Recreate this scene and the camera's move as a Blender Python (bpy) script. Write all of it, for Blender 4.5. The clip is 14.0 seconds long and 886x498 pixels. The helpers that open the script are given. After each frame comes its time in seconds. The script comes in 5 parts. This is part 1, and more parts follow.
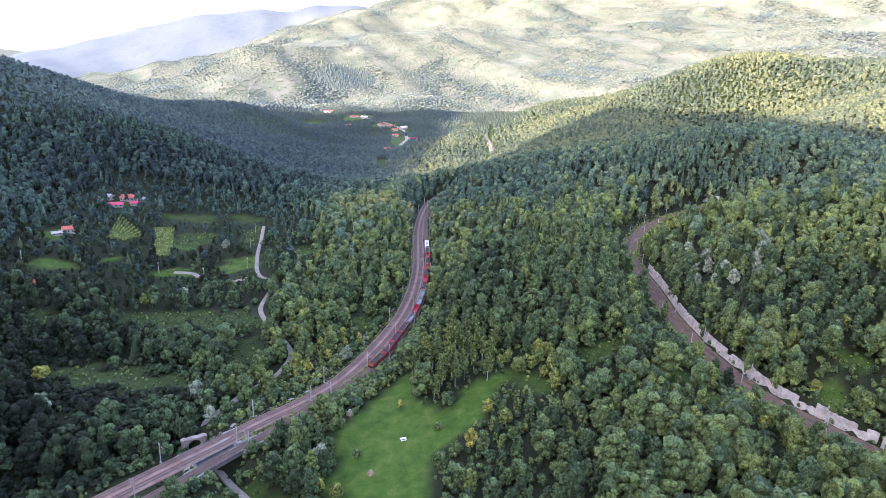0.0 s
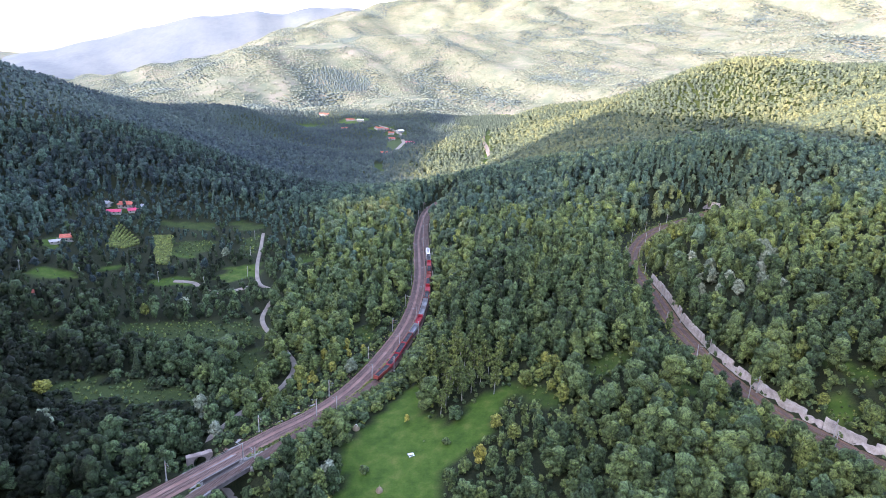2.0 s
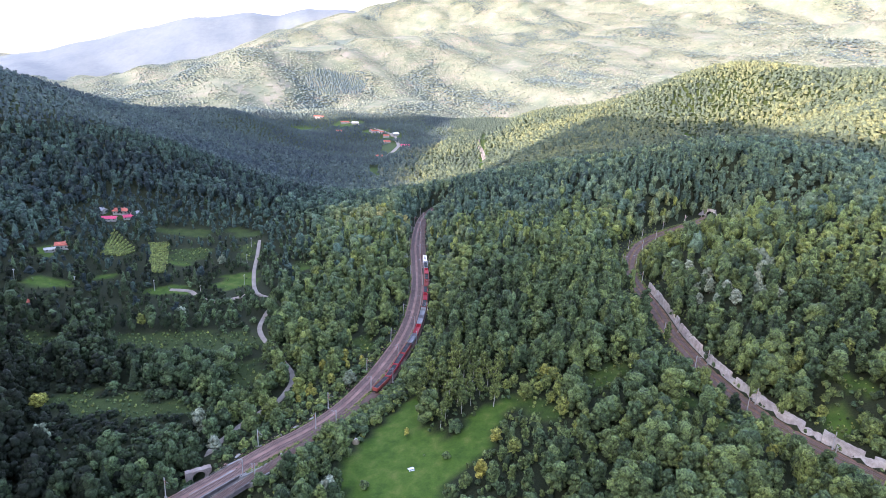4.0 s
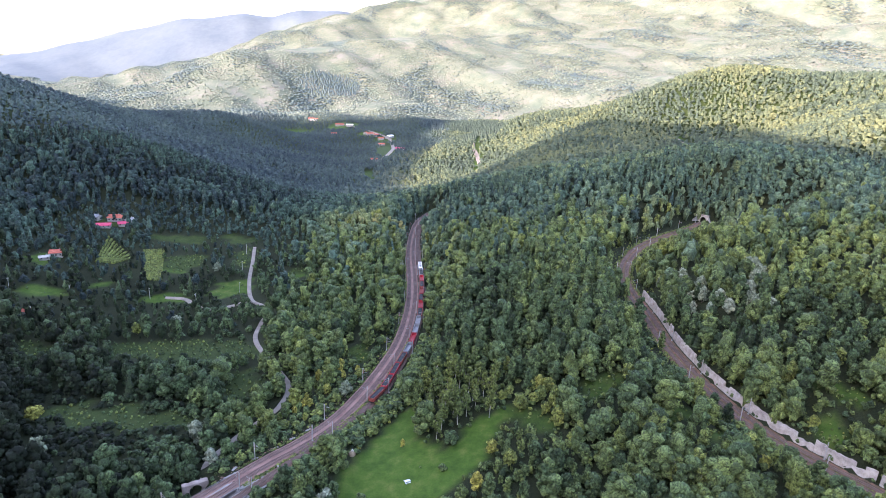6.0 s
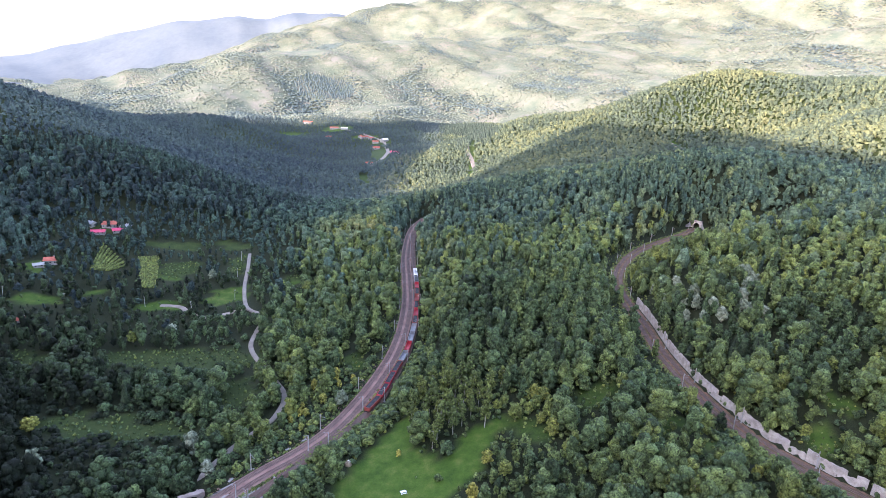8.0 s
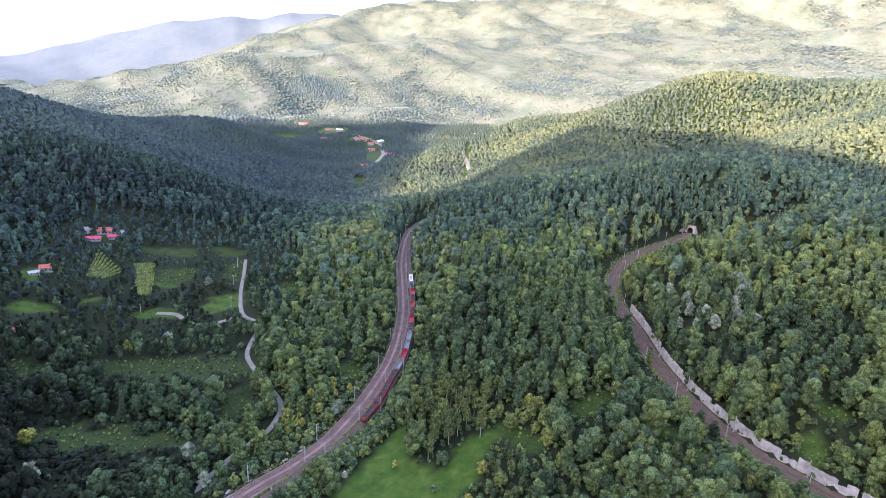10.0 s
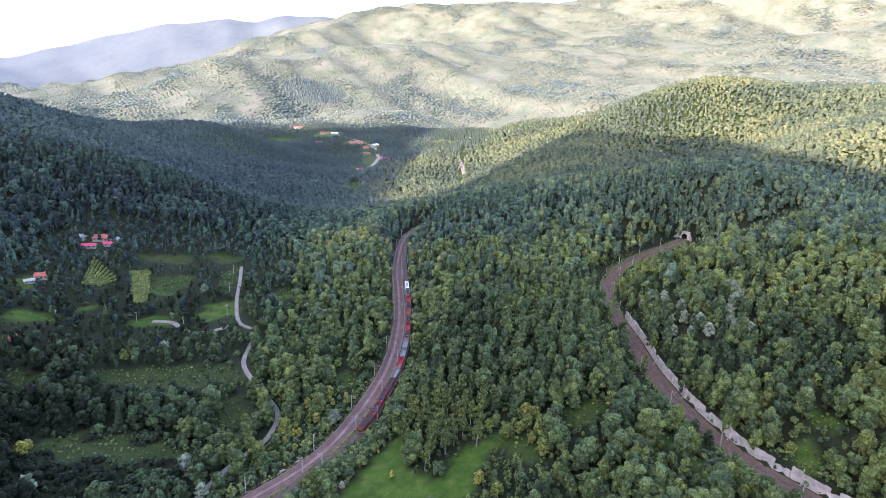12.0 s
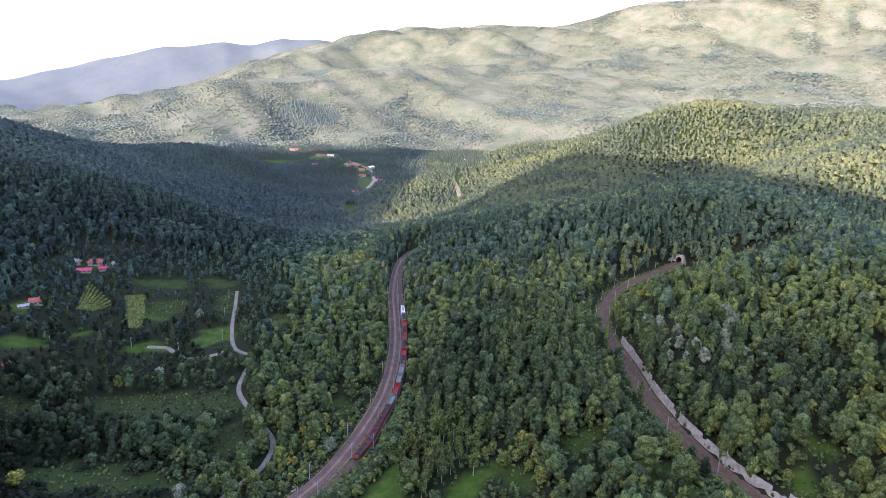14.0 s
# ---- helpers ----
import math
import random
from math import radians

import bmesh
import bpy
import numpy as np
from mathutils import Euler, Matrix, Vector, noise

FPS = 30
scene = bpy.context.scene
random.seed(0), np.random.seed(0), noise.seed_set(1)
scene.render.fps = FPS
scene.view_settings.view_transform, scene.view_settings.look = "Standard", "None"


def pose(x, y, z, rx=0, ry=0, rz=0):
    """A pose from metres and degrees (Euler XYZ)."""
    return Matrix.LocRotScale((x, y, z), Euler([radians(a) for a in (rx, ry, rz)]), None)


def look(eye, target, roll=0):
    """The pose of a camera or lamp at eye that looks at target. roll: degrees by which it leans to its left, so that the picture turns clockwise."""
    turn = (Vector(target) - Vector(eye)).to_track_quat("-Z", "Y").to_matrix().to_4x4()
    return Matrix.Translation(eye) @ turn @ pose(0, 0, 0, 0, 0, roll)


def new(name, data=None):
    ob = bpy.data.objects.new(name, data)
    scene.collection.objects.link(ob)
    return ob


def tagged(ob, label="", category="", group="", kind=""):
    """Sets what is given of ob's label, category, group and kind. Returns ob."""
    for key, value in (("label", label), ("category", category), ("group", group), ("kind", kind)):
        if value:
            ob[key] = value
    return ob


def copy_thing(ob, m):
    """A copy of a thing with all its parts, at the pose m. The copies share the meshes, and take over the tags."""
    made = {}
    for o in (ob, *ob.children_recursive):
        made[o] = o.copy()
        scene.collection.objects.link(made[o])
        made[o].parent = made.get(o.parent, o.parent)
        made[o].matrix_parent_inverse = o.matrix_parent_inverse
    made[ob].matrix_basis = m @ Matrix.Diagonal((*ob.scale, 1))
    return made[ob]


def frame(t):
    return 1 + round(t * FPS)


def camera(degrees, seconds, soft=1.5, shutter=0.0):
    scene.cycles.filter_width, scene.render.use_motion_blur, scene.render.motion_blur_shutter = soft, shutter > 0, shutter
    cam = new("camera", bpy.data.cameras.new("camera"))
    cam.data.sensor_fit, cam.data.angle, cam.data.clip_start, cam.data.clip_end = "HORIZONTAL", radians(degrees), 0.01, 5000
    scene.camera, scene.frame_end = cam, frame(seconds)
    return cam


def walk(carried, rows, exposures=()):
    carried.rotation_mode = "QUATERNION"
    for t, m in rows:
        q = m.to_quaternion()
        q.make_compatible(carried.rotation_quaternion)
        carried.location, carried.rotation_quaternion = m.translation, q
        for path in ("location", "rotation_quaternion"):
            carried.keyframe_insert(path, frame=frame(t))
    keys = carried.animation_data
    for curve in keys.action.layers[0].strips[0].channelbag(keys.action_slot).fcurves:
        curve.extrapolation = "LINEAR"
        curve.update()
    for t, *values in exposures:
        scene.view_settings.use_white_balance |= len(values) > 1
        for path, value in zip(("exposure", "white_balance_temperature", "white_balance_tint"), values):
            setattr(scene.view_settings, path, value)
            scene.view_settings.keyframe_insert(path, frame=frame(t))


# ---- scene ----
cam = camera(70.18, 14.0, soft=0.7)
PATH = [
    (0.0, (9.02, -4.64, 149.79), -17.73, 2.68, 1.68),
    (0.5, (7.45, -3.90, 150.62), -17.66, 2.73, 1.54),
    (1.0, (6.02, -3.11, 151.57), -17.61, 2.76, 1.42),
    (1.5, (4.65, -2.34, 152.61), -17.58, 2.77, 1.30),
    (2.0, (3.43, -1.65, 153.63), -17.55, 2.79, 1.17),
    (2.5, (2.37, -1.12, 154.63), -17.49, 2.84, 1.04),
    (3.0, (1.62, -0.60, 155.62), -17.45, 2.87, 0.90),
    (5.5, (0.38, 0.23, 162.59), -17.40, 2.96, 0.25),
    (6.0, (0.18, 0.10, 163.58), -17.35, 2.97, 0.13),
    (6.5, (0.00, 0.00, 164.64), -17.30, 3.00, 0.00),
    (7.0, (-0.11, -0.13, 165.78), -17.27, 3.02, -0.13),
    (7.5, (-0.23, -0.22, 166.86), -17.22, 3.03, -0.24),
    (8.0, (-0.35, -0.31, 167.85), -17.16, 3.05, -0.37),
    (10.5, (-0.68, -0.96, 174.95), -17.19, 3.03, -0.90),
    (11.0, (-0.86, -1.06, 175.84), -17.12, 3.03, -1.01),
    (11.5, (-1.01, -1.26, 176.84), -17.04, 3.05, -1.12),
    (12.0, (-1.24, -1.34, 177.94), -16.97, 3.06, -1.24),
    (12.5, (-1.45, -1.45, 178.99), -16.58, 3.07, -1.34),
    (13.0, (-1.55, -1.65, 179.96), -15.97, 3.06, -1.41),
    (13.5, (-1.67, -1.84, 180.74), -15.47, 3.07, -1.49),
    (14.0, (-1.87, -1.90, 181.36), -15.09, 3.07, -1.58),
]


def drone(eye, pitch, roll, yaw):
    """A camera pose from the place and the tilt, lean and turn in degrees."""
    return pose(*eye, 0, 0, yaw) @ pose(0, 0, 0, 90 + pitch) @ pose(0, 0, 0, 0, 0, roll)


walk(cam, [(t, drone(eye, pitch, roll, yaw)) for t, eye, pitch, roll, yaw in PATH],
     [(0.0, 3.2, 6760, 31), (7.0, 3.1, 6760, 31), (12.0, 2.96, 6760, 31), (14.0, 2.6, 6760, 31)])


# ---- light ----
SUN_FROM = Vector((math.sin(radians(220)), math.cos(radians(220)), 0.0))  # the way to the sun, on the map
SUN_HEIGHT = 16.0

world = bpy.data.worlds.new("sky")
scene.world = world
world.use_nodes = True
sky = world.node_tree.nodes.new("ShaderNodeTexSky")
sky.sky_type, sky.sun_disc = "NISHITA", False
sky.sun_elevation, sky.sun_rotation = radians(SUN_HEIGHT), math.atan2(SUN_FROM.x, SUN_FROM.y)
sky.air_density, sky.dust_density, sky.ozone_density = 1.0, 1.0, 1.0
world.node_tree.links.new(sky.outputs[0], world.node_tree.nodes["Background"].inputs[0])
world.node_tree.nodes["Background"].inputs[1].default_value = 0.15
sun = new("sun", bpy.data.lights.new("sun", "SUN"))
sun.data.energy, sun.data.angle, sun.data.color = 2.1, radians(0.5), (1.0, 0.93, 0.84)
toward = SUN_FROM * math.cos(radians(SUN_HEIGHT)) + Vector((0, 0, math.sin(radians(SUN_HEIGHT))))
sun.matrix_world = look(toward * 3000, (0, 0, 0))


# ---- materials ----
def material(name, rough=0.85, metal=0.0, spec=0.3):
    m = bpy.data.materials.new(name)
    m.use_nodes = True
    n = m.node_tree.nodes
    b = n["Principled BSDF"]
    b.inputs["Roughness"].default_value, b.inputs["Metallic"].default_value = rough, metal
    b.inputs["Specular IOR Level"].default_value = spec
    return m, n, m.node_tree.links, b


def ramp(n, stops):
    r = n.new("ShaderNodeValToRGB")
    e = r.color_ramp.elements
    while len(e) < len(stops):
        e.new(0.5)
    for el, (p, c) in zip(e, stops):
        el.position, el.color = p, (*c, 1)
    return r


def noise_tex(n, links, scale, detail=4.0, rough=0.6):
    g = n.new("ShaderNodeNewGeometry")
    t = n.new("ShaderNodeTexNoise")
    t.inputs["Scale"].default_value, t.inputs["Detail"].default_value, t.inputs["Roughness"].default_value = scale, detail, rough
    links.new(g.outputs["Position"], t.inputs["Vector"])
    return t


def bump(n, links, b, source, strength, distance):
    k = n.new("ShaderNodeBump")
    k.inputs["Strength"].default_value, k.inputs["Distance"].default_value = strength, distance
    links.new(source, k.inputs["Height"])
    links.new(k.outputs[0], b.inputs["Normal"])


def mottled(name, low, high, scale=0.5, fine=6.0, rough=0.85, metal=0.0, relief=0.05, spec=0.3):
    """Two scales of noise between two colours, with fine relief."""
    m, n, links, b = material(name, rough, metal, spec)
    big, small = noise_tex(n, links, scale), noise_tex(n, links, fine, 6.0, 0.7)
    mix = n.new("ShaderNodeMath")
    mix.operation = "MULTIPLY_ADD"
    links.new(big.outputs["Fac"], mix.inputs[0])
    mix.inputs[1].default_value = 0.6
    half = n.new("ShaderNodeMath")
    half.operation = "MULTIPLY"
    links.new(small.outputs["Fac"], half.inputs[0])
    half.inputs[1].default_value = 0.4
    links.new(half.outputs[0], mix.inputs[2])
    r = ramp(n, [(0.34, low), (0.64, high)])
    links.new(mix.outputs[0], r.inputs[0])
    links.new(r.outputs[0], b.inputs["Base Color"])
    if relief:
        bump(n, links, b, small.outputs["Fac"], 0.6, relief)
    return m


def foliage(name, stops, spread=0.24, grain=0.95, dapples=(0.35, 1.65), relief=0.5):
    """Leaves: the tint of each tree sets its colour, and every spray differs a little."""
    m, n, links, b = material(name, 0.7, 0.0, 0.15)
    at = n.new("ShaderNodeAttribute")
    at.attribute_name = "tint"
    info = n.new("ShaderNodeObjectInfo")
    geo = n.new("ShaderNodeNewGeometry")
    a = n.new("ShaderNodeMath")
    a.operation = "MULTIPLY_ADD"
    links.new(info.outputs["Random"], a.inputs[0])
    a.inputs[1].default_value = 0.10
    links.new(at.outputs["Fac"], a.inputs[2])
    c = n.new("ShaderNodeMath")
    c.operation = "MULTIPLY_ADD"
    links.new(geo.outputs["Random Per Island"], c.inputs[0])
    c.inputs[1].default_value = 0.07
    links.new(a.outputs[0], c.inputs[2])
    r = ramp(n, stops)
    links.new(c.outputs[0], r.inputs[0])
    hs = n.new("ShaderNodeHueSaturation")
    v = n.new("ShaderNodeMapRange")
    v.inputs[3].default_value, v.inputs[4].default_value = 1 - spread, 1 + spread
    links.new(geo.outputs["Random Per Island"], v.inputs[0])
    clump = noise_tex(n, links, grain, 6.0, 0.78)
    dapple = n.new("ShaderNodeMapRange")
    dapple.inputs[1].default_value, dapple.inputs[2].default_value = 0.38, 0.62
    dapple.inputs[3].default_value, dapple.inputs[4].default_value = dapples
    links.new(clump.outputs["Fac"], dapple.inputs[0])
    both = n.new("ShaderNodeMath")
    both.operation = "MULTIPLY"
    links.new(v.outputs[0], both.inputs[0])
    links.new(dapple.outputs[0], both.inputs[1])
    links.new(both.outputs[0], hs.inputs["Value"])
    links.new(r.outputs[0], hs.inputs["Color"])
    links.new(hs.outputs[0], b.inputs["Base Color"])
    bump(n, links, b, clump.outputs["Fac"], 1.0, relief)
    return m


LEAF = foliage("leaves", [(0.0, (0.0095, 0.0145, 0.0070)), (0.25, (0.056, 0.088, 0.038)), (0.5, (0.100, 0.130, 0.039)),
                          (0.75, (0.155, 0.172, 0.042)), (1.0, (0.27, 0.235, 0.05))], 0.42, 1.3, (0.22, 1.8), 0.4)
# slope and hill leaves are bluer with distance: haze put into their colour
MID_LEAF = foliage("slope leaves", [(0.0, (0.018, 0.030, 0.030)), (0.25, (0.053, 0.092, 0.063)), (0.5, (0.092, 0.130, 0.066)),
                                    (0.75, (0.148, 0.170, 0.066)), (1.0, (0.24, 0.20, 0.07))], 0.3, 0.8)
HAZY_HILL_LEAF = foliage("hazy shaded hill leaves", [(0.0, (0.030, 0.046, 0.051)), (0.25, (0.066, 0.096, 0.079)), (0.5, (0.120, 0.130, 0.076)),
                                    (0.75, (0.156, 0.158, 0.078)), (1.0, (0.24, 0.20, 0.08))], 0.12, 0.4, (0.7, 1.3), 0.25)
# sunlit copy of the hill leaves, yellower for the lit ridge
SUNLIT_LEAF = foliage("sunlit ridge leaves", [(0.0, (0.040, 0.058, 0.044)), (0.25, (0.074, 0.100, 0.060)), (0.5, (0.122, 0.138, 0.064)),
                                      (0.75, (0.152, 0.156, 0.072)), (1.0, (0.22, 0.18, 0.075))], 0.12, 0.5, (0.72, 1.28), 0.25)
PALE = foliage("silver leaves", [(0.0, (0.085, 0.112, 0.066)), (1.0, (0.235, 0.258, 0.180))])
# far trees: pale blue-grey haze is part of the leaf colour
HAZY_FAR_LEAF = foliage("hazy far leaves", [(0.0, (0.054, 0.081, 0.082)), (0.5, (0.094, 0.120, 0.094)), (1.0, (0.140, 0.158, 0.112))], 0.08, 0.15, (0.85, 1.15), 0.0)
GRASS = foliage("grass blades", [(0.0, (0.030, 0.064, 0.010)), (0.5, (0.046, 0.090, 0.014)), (1.0, (0.080, 0.112, 0.022))], 0.2, 0.5, (0.7, 1.3), 0.1)
BARK = mottled("bark", (0.06, 0.05, 0.04), (0.17, 0.15, 0.12), 0.8, 9.0)
BIRCH = mottled("pale bark", (0.20, 0.19, 0.165), (0.40, 0.385, 0.345), 0.8, 9.0)
BALLAST = mottled("ballast", (0.158, 0.083, 0.066), (0.325, 0.194, 0.158), 0.15, 3.0, relief=0.12)
RUSTY = mottled("rust-stained ballast", (0.085, 0.046, 0.034), (0.185, 0.108, 0.082), 0.3, 3.0, relief=0.12)
WEEDY = mottled("overgrown ballast", (0.056, 0.052, 0.020), (0.225, 0.108, 0.074), 0.35, 3.0, relief=0.12)
SLEEPER = mottled("sleepers", (0.090, 0.060, 0.052), (0.21, 0.150, 0.130), 0.4, 5.0)
RAIL = mottled("rails", (0.085, 0.050, 0.038), (0.19, 0.125, 0.10), 0.3, 8.0, 0.65, 0.35, 0.0)
CONCRETE = mottled("weathered concrete", (0.15, 0.14, 0.13), (0.34, 0.32, 0.30), 0.25, 4.0, relief=0.06)
STONE = mottled("wall stone", (0.20, 0.165, 0.14), (0.54, 0.48, 0.42), 0.35, 3.0, relief=0.15)
GRAVEL = mottled("gravel road", (0.17, 0.138, 0.112), (0.31, 0.262, 0.216), 0.2, 3.0, relief=0.05)
GIRDER = mottled("sooty bridge steel", (0.075, 0.064, 0.060), (0.19, 0.165, 0.155), 0.5, 6.0, 0.6, 0.3, 0.0)
ARCH_STONE = mottled("stained arch stone", (0.17, 0.125, 0.105), (0.36, 0.29, 0.25), 0.3, 3.0, relief=0.12)
STEEL = mottled("galvanised steel", (0.28, 0.28, 0.28), (0.46, 0.46, 0.45), 0.5, 6.0, 0.55, 0.3, 0.0)
RED = mottled("red paint", (0.30, 0.022, 0.03), (0.52, 0.05, 0.065), 0.6, 5.0, 0.5, 0.0, 0.02)
RUST = mottled("rusty orange paint", (0.24, 0.045, 0.035), (0.40, 0.095, 0.07), 0.6, 5.0, 0.6, 0.0, 0.02)
GREY = mottled("grey paint", (0.19, 0.185, 0.19), (0.33, 0.32, 0.325), 0.6, 5.0, 0.5, 0.0, 0.02)
COAL = mottled("coal", (0.008, 0.008, 0.009), (0.03, 0.03, 0.032), 0.6, 5.0, 0.7, 0.0, 0.15)
BLACK = mottled("dark underframe", (0.015, 0.013, 0.012), (0.05, 0.045, 0.04), 0.8, 6.0)
WHITE = mottled("white paint", (0.62, 0.61, 0.58), (0.82, 0.81, 0.78), 0.4, 5.0, 0.6, 0.0, 0.01)
PALE_STEEL = mottled("pale concrete", (0.27, 0.26, 0.24), (0.42, 0.41, 0.385), 0.5, 6.0)
PLASTER = mottled("aged plaster", (0.17, 0.16, 0.145), (0.33, 0.32, 0.295), 0.4, 5.0, 0.8, 0.0, 0.01)
TILE = mottled("red roof tiles", (0.30, 0.075, 0.05), (0.52, 0.15, 0.10), 0.6, 4.0, relief=0.05)
SHEET = mottled("crimson sheet roof", (0.42, 0.04, 0.09), (0.60, 0.08, 0.14), 0.5, 4.0, 0.5, 0.0, 0.03)
GLASS = mottled("dark glass", (0.012, 0.014, 0.018), (0.03, 0.035, 0.04), 0.4, 5.0, 0.12, 0.0, 0.0, 0.6)
WOOD = mottled("grey wood", (0.13, 0.11, 0.09), (0.30, 0.26, 0.22), 0.5, 7.0)

# ---- the lie of the land ----
BROAD = [
    [19, 51, 74, 157, 18, 13, 35, 22, 2, 0],
    [53, 141, 73, 83, -71, 42, 79, 97, 11, 0],
    [54, 165, 136, 118, 40, 1, 22, 87, 15, 0],
    [37, 105, -26, -4, -88, 23, 132, 34, 15, 2],
    [3, -1, -33, -6, -1, -18, 44, 113, 66, 30],
    [-5, -21, 3, -3, -25, -38, 20, 61, 123, 79],
    [-16, -18, 44, 73, 141, 33, 67, 86, 76, 15],
    [-12, -31, -1, -19, 8, 104, 68, 220, -44, 175],
    [-20, -18, -44, 1, 271, 163, 217, 334, -26, 1019],
    [-7, -3, -16, 28, 252, 326, 287, 501, 362, 481],
]
MIDDLE = [
    [-3, -14, 0, 1, -8, -27, -9, -1],
    [-1, 9, 15, -5, 6, 4, 13, 0],
    [-8, -16, -13, -8, 3, 9, -17, -3],
    [-19, -12, 41, -22, 18, 2, -32, -6],
    [3, 7, 12, -32, 12, -1, -3, -8],
    [-4, 11, -16, -12, -6, -6, 12, -4],
    [-4, 24, -18, -15, 18, 16, 15, -19],
    [-4, 28, 4, -5, 3, 2, 2, -7],
]
CLOSE = [
    [0, 1, 5, -5, 3, 0, -2, -2],
    [-6, -4, 9, -7, 3, -6, 2, -3],
    [3, 0, -5, -1, 8, -8, 14, 3],
    [8, 4, 0, 1, 7, -1, -1, -5],
    [-15, -2, -2, 5, -7, -11, 7, -13],
    [11, 4, -2, 3, 5, 5, 17, -3],
]

FAR = [
    [53, 113, -13, 14, -127, -1, -37, -70, -103, -2],
    [-22, 1, -182, 223, -29, 141, -38, 72, 192, 65],
    [-49, -52, 55, -196, 118, -24, 88, 21, -96, 230],
    [23, -42, -28, 255, -155, 88, 8, -16, 414, 367],
    [-153, 102, 100, 61, 108, 73, 46, 84, 207, -454],
    [85, -201, 127, 31, -229, -78, -156, -228, -57, -96],
]
RIDGES = [
    [2, 85, 5, -15, 4, -27, 19, 5, 0, 0],
    [-51, -22, 17, -21, -7, -7, 22, 19, 0, 0],
    [-65, -22, 31, -2, -6, 5, 26, -8, -7, 0],
    [-46, -2, 38, -6, 13, -13, -20, -33, -7, 0],
    [0, -21, 4, 42, -25, -14, -27, -28, -1, 1],
    [-2, -2, 70, 19, 63, -35, -45, -14, 17, 14],
    [-14, -8, -9, 100, -26, -11, 82, 25, 45, 2],
]
SPURS = [
    [-7, 9, 12, -4, 22, 24, -1, 0, 0],
    [-7, -18, 0, 8, -12, 11, 46, 5, 0],
    [-22, -9, 9, -12, 8, -11, -4, 10, 1],
    [-18, 3, 4, -19, 27, -19, -37, 21, 3],
    [-18, 0, 5, 6, -29, 27, 36, 0, -8],
    [1, -5, 12, -11, 27, -27, 6, -12, -9],
    [-1, -19, 7, -10, 19, -20, -2, -8, -2],
    [-13, 12, 3, -5, -8, 7, 2, -17, -2],
]
# crest of the unseen ridge added for shading: place along it, height
CREST = [(-600, 270), (0, 312), (120, 333), (200, 348), (280, 388), (360, 394), (440, 380), (600, 378), (660, 180), (690, 140), (760, 170), (840, 205), (920, 262),
         (1000, 288), (1080, 298), (1240, 312), (1320, 415), (1400, 430), (1560, 335), (1640, 295), (1760, 240), (1880, 190), (2100, 150), (2600, 60)]


def swell(X, Y, heights, x0, y0, step):
    """A smooth sum of round knolls that stand on a square grid."""
    h = np.array(heights, float)
    ex = np.exp(-((X[..., None] - (x0 + step * np.arange(h.shape[1]))) ** 2) / (0.9 * step * step))
    ey = np.exp(-((Y[..., None] - (y0 + step * np.arange(h.shape[0]))) ** 2) / (0.9 * step * step))
    return np.einsum("...j,ij,...i->...", ex, h, ey)


def smooth(a, b, v):
    k = np.clip((v - a) / (b - a), 0, 1)
    return k * k * (3 - 2 * k)


def spline(points, step=3.0):
    """Evenly spaced points on a smooth line through those given."""
    p = np.array(points, float)
    p = np.vstack([2 * p[0] - p[1], p, 2 * p[-1] - p[-2]])
    out = []
    for i in range(1, len(p) - 2):
        n = max(2, int(np.linalg.norm(p[i + 1] - p[i]) / step * 2))
        for k in range(n):
            t = k / n
            out.append(0.5 * (2 * p[i] + (p[i + 1] - p[i - 1]) * t + (2 * p[i - 1] - 5 * p[i] + 4 * p[i + 1] - p[i + 2]) * t * t
                              + (3 * p[i] - p[i - 1] - 3 * p[i + 1] + p[i + 2]) * t ** 3))
    out.append(p[-2])
    out = np.array(out)
    d = np.concatenate([[0], np.cumsum(np.linalg.norm(np.diff(out, axis=0), axis=1))])
    s = np.arange(0, d[-1], step)
    return np.stack([np.interp(s, d, out[:, k]) for k in range(out.shape[1])], 1)


def aside(line):
    """Unit normals on the map, to the right of the way along the line."""
    t = np.gradient(line[:, :2], axis=0)
    t /= np.linalg.norm(t, axis=1)[:, None]
    return np.stack([t[:, 1], -t[:, 0]], 1)


def shifted(line, by):
    out = line.copy()
    out[:, :2] += aside(line) * by
    return out


def nearest(X, Y, line):
    """Distance from each place to a line, the side (right is positive) and the index on the line."""
    d = np.full(X.shape, 1e9)
    idx = np.zeros(X.shape, int)
    for i, (px, py) in enumerate(line[:, :2]):
        e = (X - px) ** 2 + (Y - py) ** 2
        near = e < d
        d[near], idx[near] = e[near], i
    nrm = aside(line)[idx]
    side = (X - line[idx, 0]) * nrm[..., 0] + (Y - line[idx, 1]) * nrm[..., 1]
    return np.sqrt(d), side, idx


def low_level(y):
    return -0.025 * (y - 200)


def high_level(y):
    return 13.5 + 0.026 * (y - 260)


LOW = spline([(x, y, low_level(y)) for x, y in ((-140, 112), (-118, 146), (-96.6, 178), (-79.7, 202), (-67.6, 220), (-56.8, 234), (-45.8, 253),
              (-36.6, 279), (-28.9, 310), (-23.3, 342), (-20.6, 381), (-20.9, 428), (-25, 484), (-29.3, 537), (-30.6, 602), (-28, 654), (-18, 700))])
LOOP = spline([(x, y, low_level(y)) for x, y in ((-128, 105), (-107, 144), (-85, 178.5), (-66, 208), (-47.2, 242), (-39.4, 254), (-33.5, 267), (-27.2, 283),
               (-21.9, 310), (-16.4, 342), (-14.0, 382), (-14.5, 416), (-16, 456), (-21.6, 520), (-24.5, 560), (-26.4, 602), (-24, 654), (-14, 700))])
